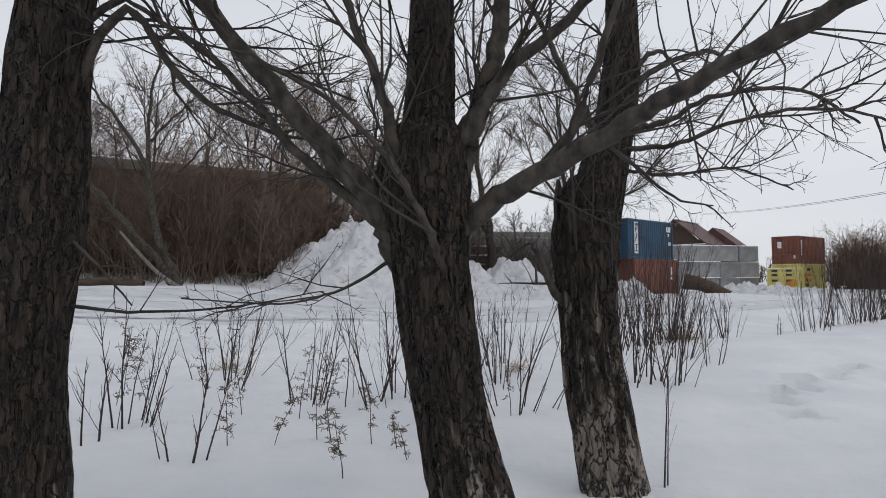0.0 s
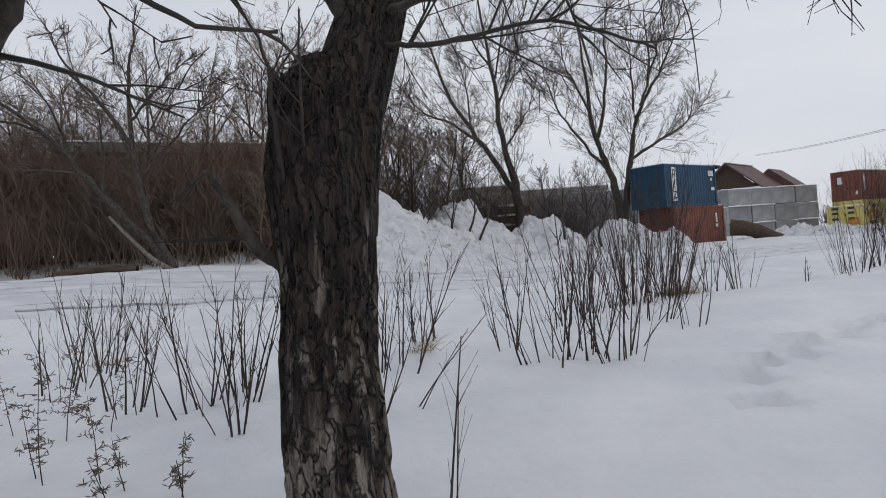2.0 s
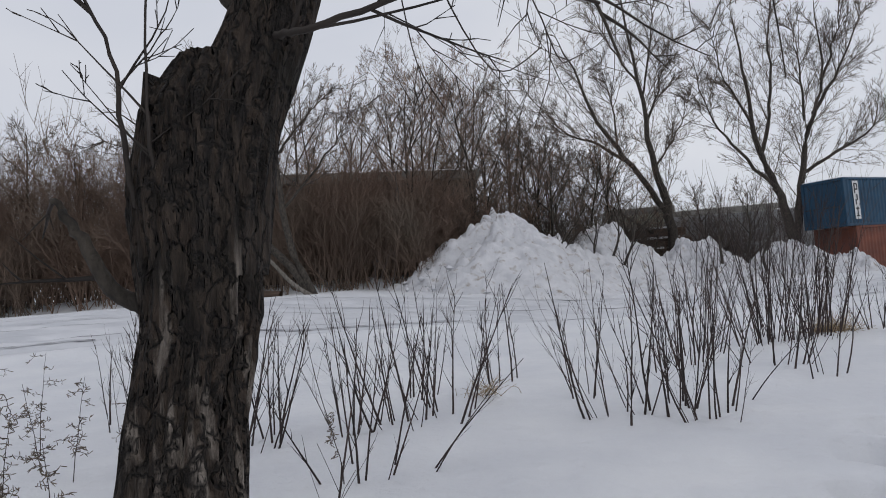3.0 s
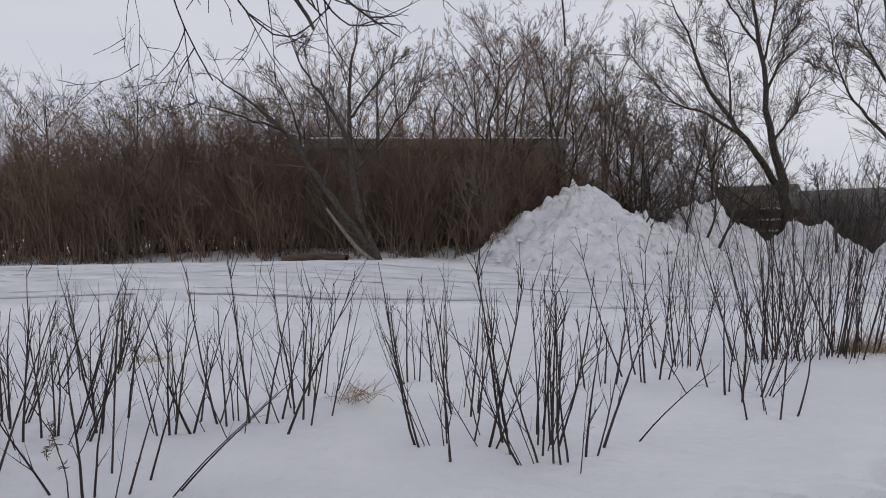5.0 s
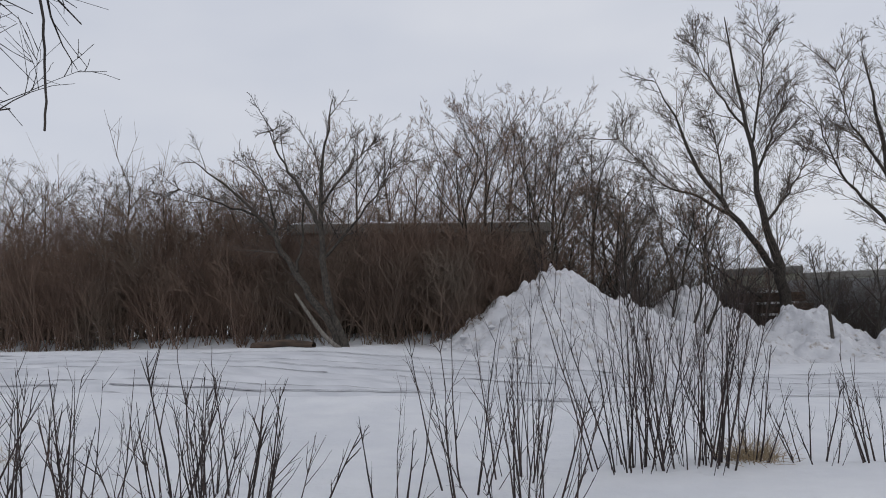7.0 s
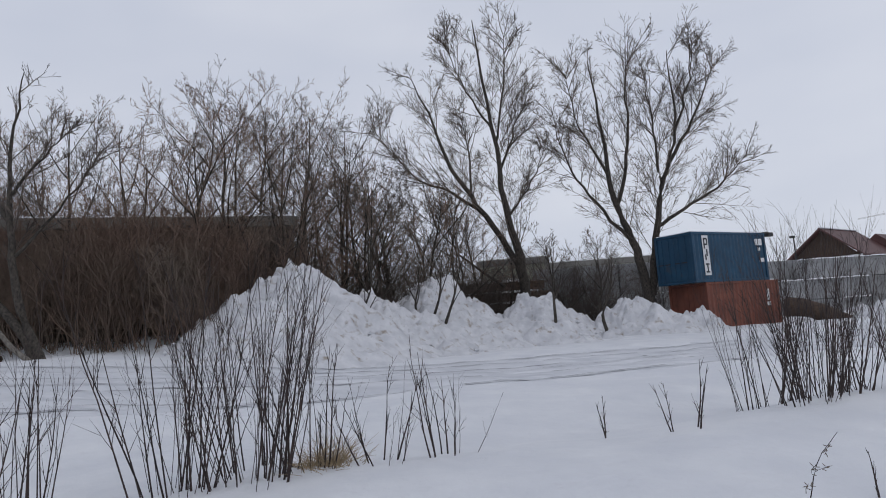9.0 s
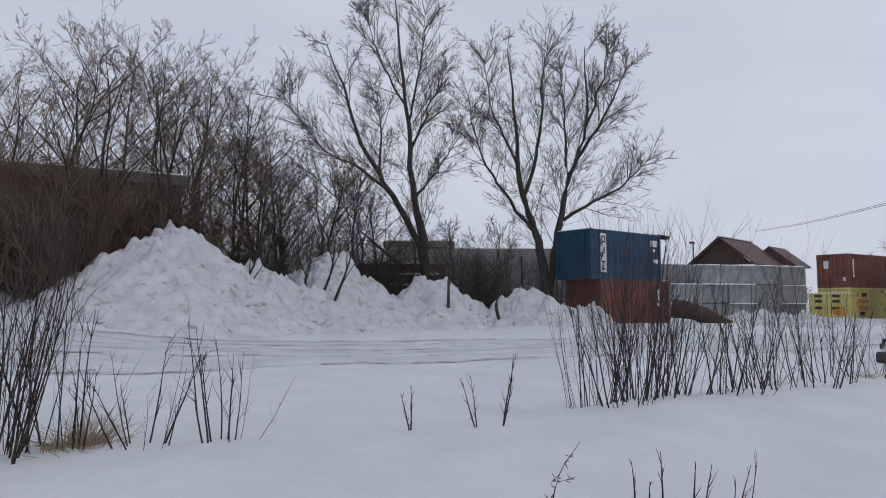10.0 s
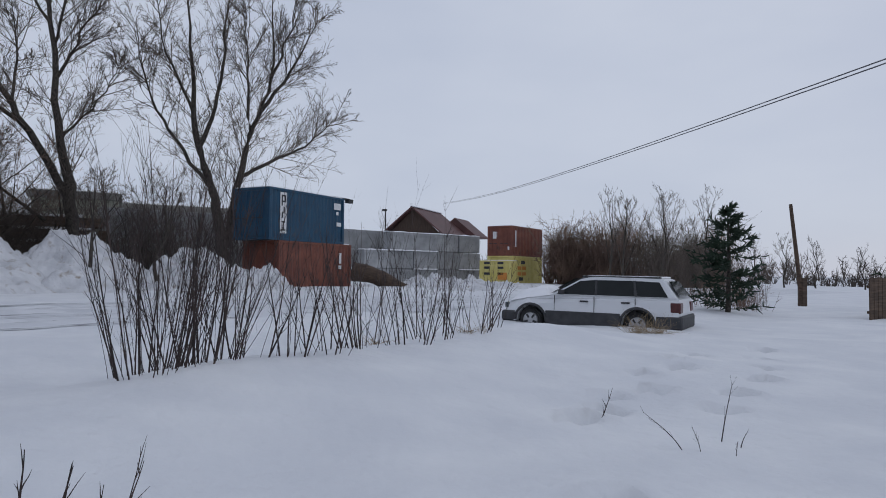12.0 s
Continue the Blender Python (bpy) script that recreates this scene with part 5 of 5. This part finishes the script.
# ---- parked cars ----
def wheel(ob, x, y, z, r=0.30):
    bm = bmesh.new()
    bmesh.ops.create_cone(bm, segments=28, radius1=r, radius2=r, depth=0.2, cap_ends=True, matrix=Matrix.Translation((x, y + 0.1, z)) @ pose(0, 0, 0, 90))
    bmesh.ops.bevel(bm, geom=[e for e in bm.edges if len(e.link_faces) == 2 and max(len(f.verts) for f in e.link_faces) > 8], offset=0.035, segments=2, affect="EDGES")
    w = part("wheel", bm, TYRE, ob)
    rim = bmesh.new()
    bmesh.ops.create_cone(rim, segments=24, radius1=r * 0.68, radius2=r * 0.62, depth=0.04, cap_ends=True, matrix=Matrix.Translation((x, y - 0.012, z)) @ pose(0, 0, 0, 90))
    part("rim", rim, ALLOY, w)
    for k in range(5):
        sp = bmesh.new()
        bmesh.ops.create_cube(sp, size=1.0, matrix=Matrix.Translation((x, y - 0.036, z)) @ pose(0, 0, 0, 0, k * 72 + 36) @ Matrix.Translation((0, 0, r * 0.4)) @ Matrix.Diagonal((0.05, 0.01, r * 0.34, 1)))
        part("rim_slot", sp, DARK, w)


def estate_car(label, x, y, z, turn, paint, group, rx=0.0, ry=0.0):
    """Front at x = 0, length 4.55; the near side is y = 0, width 1.7."""
    ob = thing("estate_car", label, "car", pose(x, y, z, rx, ry, turn), group)
    arch = lambda cx: [(cx + 0.38 * math.cos(a), 0.30 + 0.38 * math.sin(a)) for a in [math.pi - math.pi * i / 10 for i in range(11)]]
    low = [(0.02, 0.30), (0.32, 0.26)] + arch(0.74) + arch(3.40) + [(4.4, 0.28), (4.52, 0.34), (4.55, 0.62), (4.50, 0.93), (3.0, 0.96), (1.25, 0.93), (0.6, 0.86), (0.12, 0.76), (0.03, 0.62)]
    body = prism(low, 0.0, 1.7)
    for v in body.verts:
        t = abs(v.co.y - 0.85) / 0.85
        if v.co.z > 0.7:
            v.co.y += (0.85 - v.co.y) * 0.05
        if v.co.x < 0.2:
            v.co.y += (0.85 - v.co.y) * 0.10
    bmesh.ops.bevel(body, geom=[e for e in body.edges if abs(e.verts[0].co.y - e.verts[1].co.y) < 0.1 and min(e.verts[0].co.z, e.verts[1].co.z) > 0.55], offset=0.05, segments=3, affect="EDGES")
    part("body", body, paint, ob)
    cabin = [(1.18, 0.92), (1.98, 1.36), (2.3, 1.42), (3.9, 1.40), (4.02, 1.37), (4.48, 0.93)]
    cab = prism(cabin, 0.06, 1.64)
    for v in cab.verts:
        if v.co.z > 1.2:
            v.co.y += (0.85 - v.co.y) * 0.17
    bmesh.ops.bevel(cab, geom=list(cab.edges), offset=0.035, segments=2, affect="EDGES")
    part("cabin", cab, paint, ob)

    def slanted(outline, name, mat, near=True):
        ys = lambda zz: 0.055 + (zz - 0.92) * 0.27 if near else 1.645 - (zz - 0.92) * 0.27
        bm = bmesh.new()
        s = -1 if near else 1
        a = [bm.verts.new((u, ys(zz) + s * 0.012, zz)) for u, zz in outline]
        b = [bm.verts.new((u, ys(zz) - s * 0.02, zz)) for u, zz in outline]
        bm.faces.new(a)
        bm.faces.new(b[::-1])
        for i in range(len(a)):
            j = (i + 1) % len(a)
            bm.faces.new((a[i], b[i], b[j], a[j]))
        bmesh.ops.recalc_face_normals(bm, faces=bm.faces)
        return part(name, bm, mat, ob)

    for near in (True, False):
        slanted([(1.40, 0.98), (1.98, 1.31), (2.34, 1.34), (2.36, 0.98)], "front_window", DARKGLASS, near)
        slanted([(2.43, 0.98), (2.41, 1.34), (3.26, 1.34), (3.31, 0.98)], "rear_window", DARKGLASS, near)
        slanted([(2.365, 0.975), (2.345, 1.345), (2.405, 1.345), (2.425, 0.975)], "pillar", PLASTIC, near)
        slanted([(3.315, 0.975), (3.265, 1.345), (3.315, 1.345), (3.375, 0.975)], "pillar", PLASTIC, near)
        slanted([(3.38, 0.98), (3.32, 1.34), (3.86, 1.32), (4.16, 0.98)], "cargo_window", DARKGLASS, near)
    scr = bmesh.new()
    sv = [scr.verts.new(p) for p in ((1.26, 0.16, 0.975), (1.26, 1.54, 0.975), (1.93, 1.46, 1.345), (1.93, 0.24, 1.345))]
    scr.faces.new(sv)
    bmesh.ops.translate(scr, verts=scr.verts, vec=(-0.035, 0, 0.02))
    part("windscreen", scr, DARKGLASS, ob)
    rsc = bmesh.new()
    sv = [rsc.verts.new(p) for p in ((4.10, 0.26, 1.33), (4.10, 1.44, 1.33), (4.47, 1.54, 0.99), (4.47, 0.16, 0.99))]
    rsc.faces.new(sv)
    bmesh.ops.translate(rsc, verts=rsc.verts, vec=(0.03, 0, 0.02))
    part("tailgate_window", rsc, DARKGLASS, ob)
    part("side_cladding", boxed(1.14, -0.02, 0.2, 3.0, 0.05, 0.56, 0.012), PLASTIC, ob, "dark grey plastic lower panel")
    part("front_bumper", boxed(-0.06, -0.01, 0.26, 0.34, 1.71, 0.52, 0.04), PLASTIC, ob, "dark grey bumper")
    part("rear_bumper", boxed(3.80, -0.015, 0.24, 4.62, 1.715, 0.56, 0.04), PLASTIC, ob, "dark grey bumper")
    for cx in (0.74, 3.40):
        trim = Tubes()
        trim.add([Vector((cx + 0.41 * math.cos(a), -0.005, 0.30 + 0.41 * math.sin(a))) for a in [math.pi * i / 12 for i in range(13)]], [0.035] * 13, 6)
        part("arch_trim", trim.mesh("arch_trim", PLASTIC), PLASTIC, ob)
        wheel(ob, cx, 0.03, 0.30)
        wheel(ob, cx, 1.47, 0.30)
        part("wheel_well", boxed(cx - 0.4, 0.22, 0.2, cx + 0.4, 1.45, 0.7), DARK, ob)
    part("head_lamp", boxed(0.0, 0.08, 0.58, 0.12, 0.42, 0.72, 0.02), GLASS, ob)
    part("head_lamp", boxed(0.0, 1.28, 0.58, 0.12, 1.62, 0.72, 0.02), GLASS, ob)
    part("grille", boxed(-0.01, 0.45, 0.57, 0.08, 1.25, 0.70, 0.01), DARK, ob)
    for y0 in (0.02, 1.36):
        part("tail_lamp", boxed(4.24, y0 - 0.005, 0.62, 4.56, y0 + 0.33, 0.86, 0.02), LAMPRED, ob)
    for xx in (2.02, 3.02):
        part("door_handle", boxed(xx, -0.015, 0.80, xx + 0.2, 0.05, 0.84, 0.008), DARK, ob)
    for xx in (1.36, 2.36, 3.34):
        part("door_seam", boxed(xx, 0.004, 0.56, xx + 0.012, 0.03, 0.94), DARK, ob)
    part("roof_rail", boxed(2.1, 0.26, 1.41, 3.9, 0.285, 1.445, 0.008), PLASTIC, ob)
    part("roof_rail", boxed(2.1, 1.41, 1.41, 3.9, 1.435, 1.445, 0.008), PLASTIC, ob)
    part("mirror", boxed(1.5, -0.12, 0.97, 1.62, 0.04, 1.09, 0.02), PLASTIC, ob)
    hood = bmesh.new()
    bmesh.ops.create_grid(hood, x_segments=14, y_segments=14, size=0.5)
    for v in hood.verts:
        e = min(1.0, 4 * (0.5 - max(abs(v.co.x), abs(v.co.y))))
        u = v.co.x + 0.5
        v.co = Vector((0.12 + u * 1.12, 0.85 + v.co.y * 1.5, 0.74 + 0.2 * u ** 0.7 + e * (0.24 + 0.06 * noise.noise((u * 4, v.co.y * 4, 0)))))
    part("hood_snow", hood, SNOW_CAP, ob, "rounded snow lying on the bonnet")
    part("roof_snow", boxed(2.1, 0.3, 1.40, 3.9, 1.4, 1.45, 0.02), SNOW_CAP, ob)
    for piece in ob.children_recursive:
        for v in piece.data.vertices:
            if v.co.x > 3.86:
                v.co.x = 3.86 + (v.co.x - 3.86) * 0.72
    return ob


DARKGLASS = material("tinted_glass", (0.008, 0.010, 0.011), (0.014, 0.017, 0.018), 2.0, rough=0.12, fine=3.0, bump=0.0)
DARKGLASS.node_tree.nodes["Principled BSDF"].inputs["Specular IOR Level"].default_value = 0.25
estate_car("white estate car with grey lower panels, standing in snow", 17.15, 25.7, 0.02, -47, CARWHITE, "parked cars", 0, 0.5)
estate_car("dark estate car parked behind a white one", 18.75, 28.8, -0.02, -44, CARDARK, "parked cars")


# ---- spruces, pole, fence, cables ----
def spruce(x, y, high, seed, label):
    rng = random.Random(seed)
    ob = thing("spruce_tree", label, "tree", pose(x, y, ground_z(x, y) - 0.1))
    tb = Tubes()
    tb.add([Vector((0, 0, 0)), Vector((0.05, 0, high * 0.5)), Vector((0, 0, high))], [0.09, 0.06, 0.015], 8)
    part("trunk", tb.mesh("trunk", LIMB), LIMB, ob)
    crown = Tubes()
    for i in range(84):
        t = (i + rng.random()) / 84
        zz = high * (0.05 + 0.95 * t)
        ln = (1 - t) ** 0.7 * high * 0.36 * rng.uniform(0.35, 1.4) + 0.15
        az = rng.uniform(0, 6.283)
        pts, _ = limb_line(rng, Vector((0, 0, zz)), Vector((math.cos(az), math.sin(az), -0.05)).normalized(), ln, 4, 0.08, 0.09)
        crown.add(pts, [0.018, 0.014, 0.012, 0.009, 0.004], 3)
        for _ in range(18):
            s = rng.uniform(0.5, 3.95)
            k = int(s)
            q = pts[k].lerp(pts[k + 1], s - k)
            e = turned(rng, (pts[k + 1] - pts[k]).normalized(), rng.uniform(25, 60))
            l2, _ = limb_line(rng, q, e, rng.uniform(0.12, 0.3), 2, 0.1, 0.03)
            crown.add(l2, [0.022, 0.026, 0.008], 3)
    part("crown", crown.mesh("crown", NEEDLE), NEEDLE, ob)


spruce(25.8, 27.6, 3.5, 61, "small dark ragged spruce in the snow beside scrub")
spruce(34.5, 27.6, 3.6, 62, "dark spruce behind a brown plank fence")
pole = thing("utility_pole", "short leaning dark wooden pole standing in snow", "pole", pose(33.5, 32.1, ground_z(33.5, 32.1) - 0.3))
pt = Tubes()
pt.add([Vector((0, 0, 0)), Vector((-0.3, 0, 2.3)), Vector((-0.62, 0, 4.6))], [0.10, 0.085, 0.07], 10)
part("post", pt.mesh("post", WOOD), WOOD, pole)
part("footing", boxed(-0.16, -0.14, 0.1, 0.12, 0.14, 1.5, 0.03), WOOD, pole, "thicker dark footing")
fence = thing("plank_fence", "dark brown plank fence at the track's edge", "fence", pose(28.45, 24.75, 0.0, 0, 0, 8))
for k in range(24):
    part("plank", boxed(k * 0.2, 0, 0.05, k * 0.2 + 0.18, 0.04, 1.45 + 0.05 * ((k * 7) % 5) / 5, 0.006), WOOD, fence)
for zz in (0.4, 1.15):
    part("rail", boxed(0, 0.04, zz, 4.8, 0.1, zz + 0.08), WOOD, fence)
lamp = thing("lamp_post", "thin grey street lamp behind the block wall", "street lamp", pose(25.0, 75.0, 0.2))
lt = Tubes()
lt.add([Vector((0, 0, 0)), Vector((0, 0, 7.4))], [0.09, 0.06], 8)
part("post", lt.mesh("post", DARK), DARK, lamp)
part("head", boxed(-0.35, -0.1, 7.3, 0.15, 0.1, 7.5, 0.03), DARK, lamp)
for dz, dx in ((0.0, 0.0), (0.1, 0.06)):
    wt = Tubes()
    a, b = Vector((39.0, 100.0, 11.2 + dz)), Vector((17.0 + dx, -6.0, 4.6 + dz))
    wt.add([a.lerp(b, k / 24) + Vector((0, 0, -0.9 * math.sin(math.pi * k / 24))) for k in range(25)], [0.015] * 25, 5)
    tagged(new("power_cable", wt.mesh("power_cable", WIRE)), "thin grey overhead cable crossing the sky", "cable", "overhead cables")
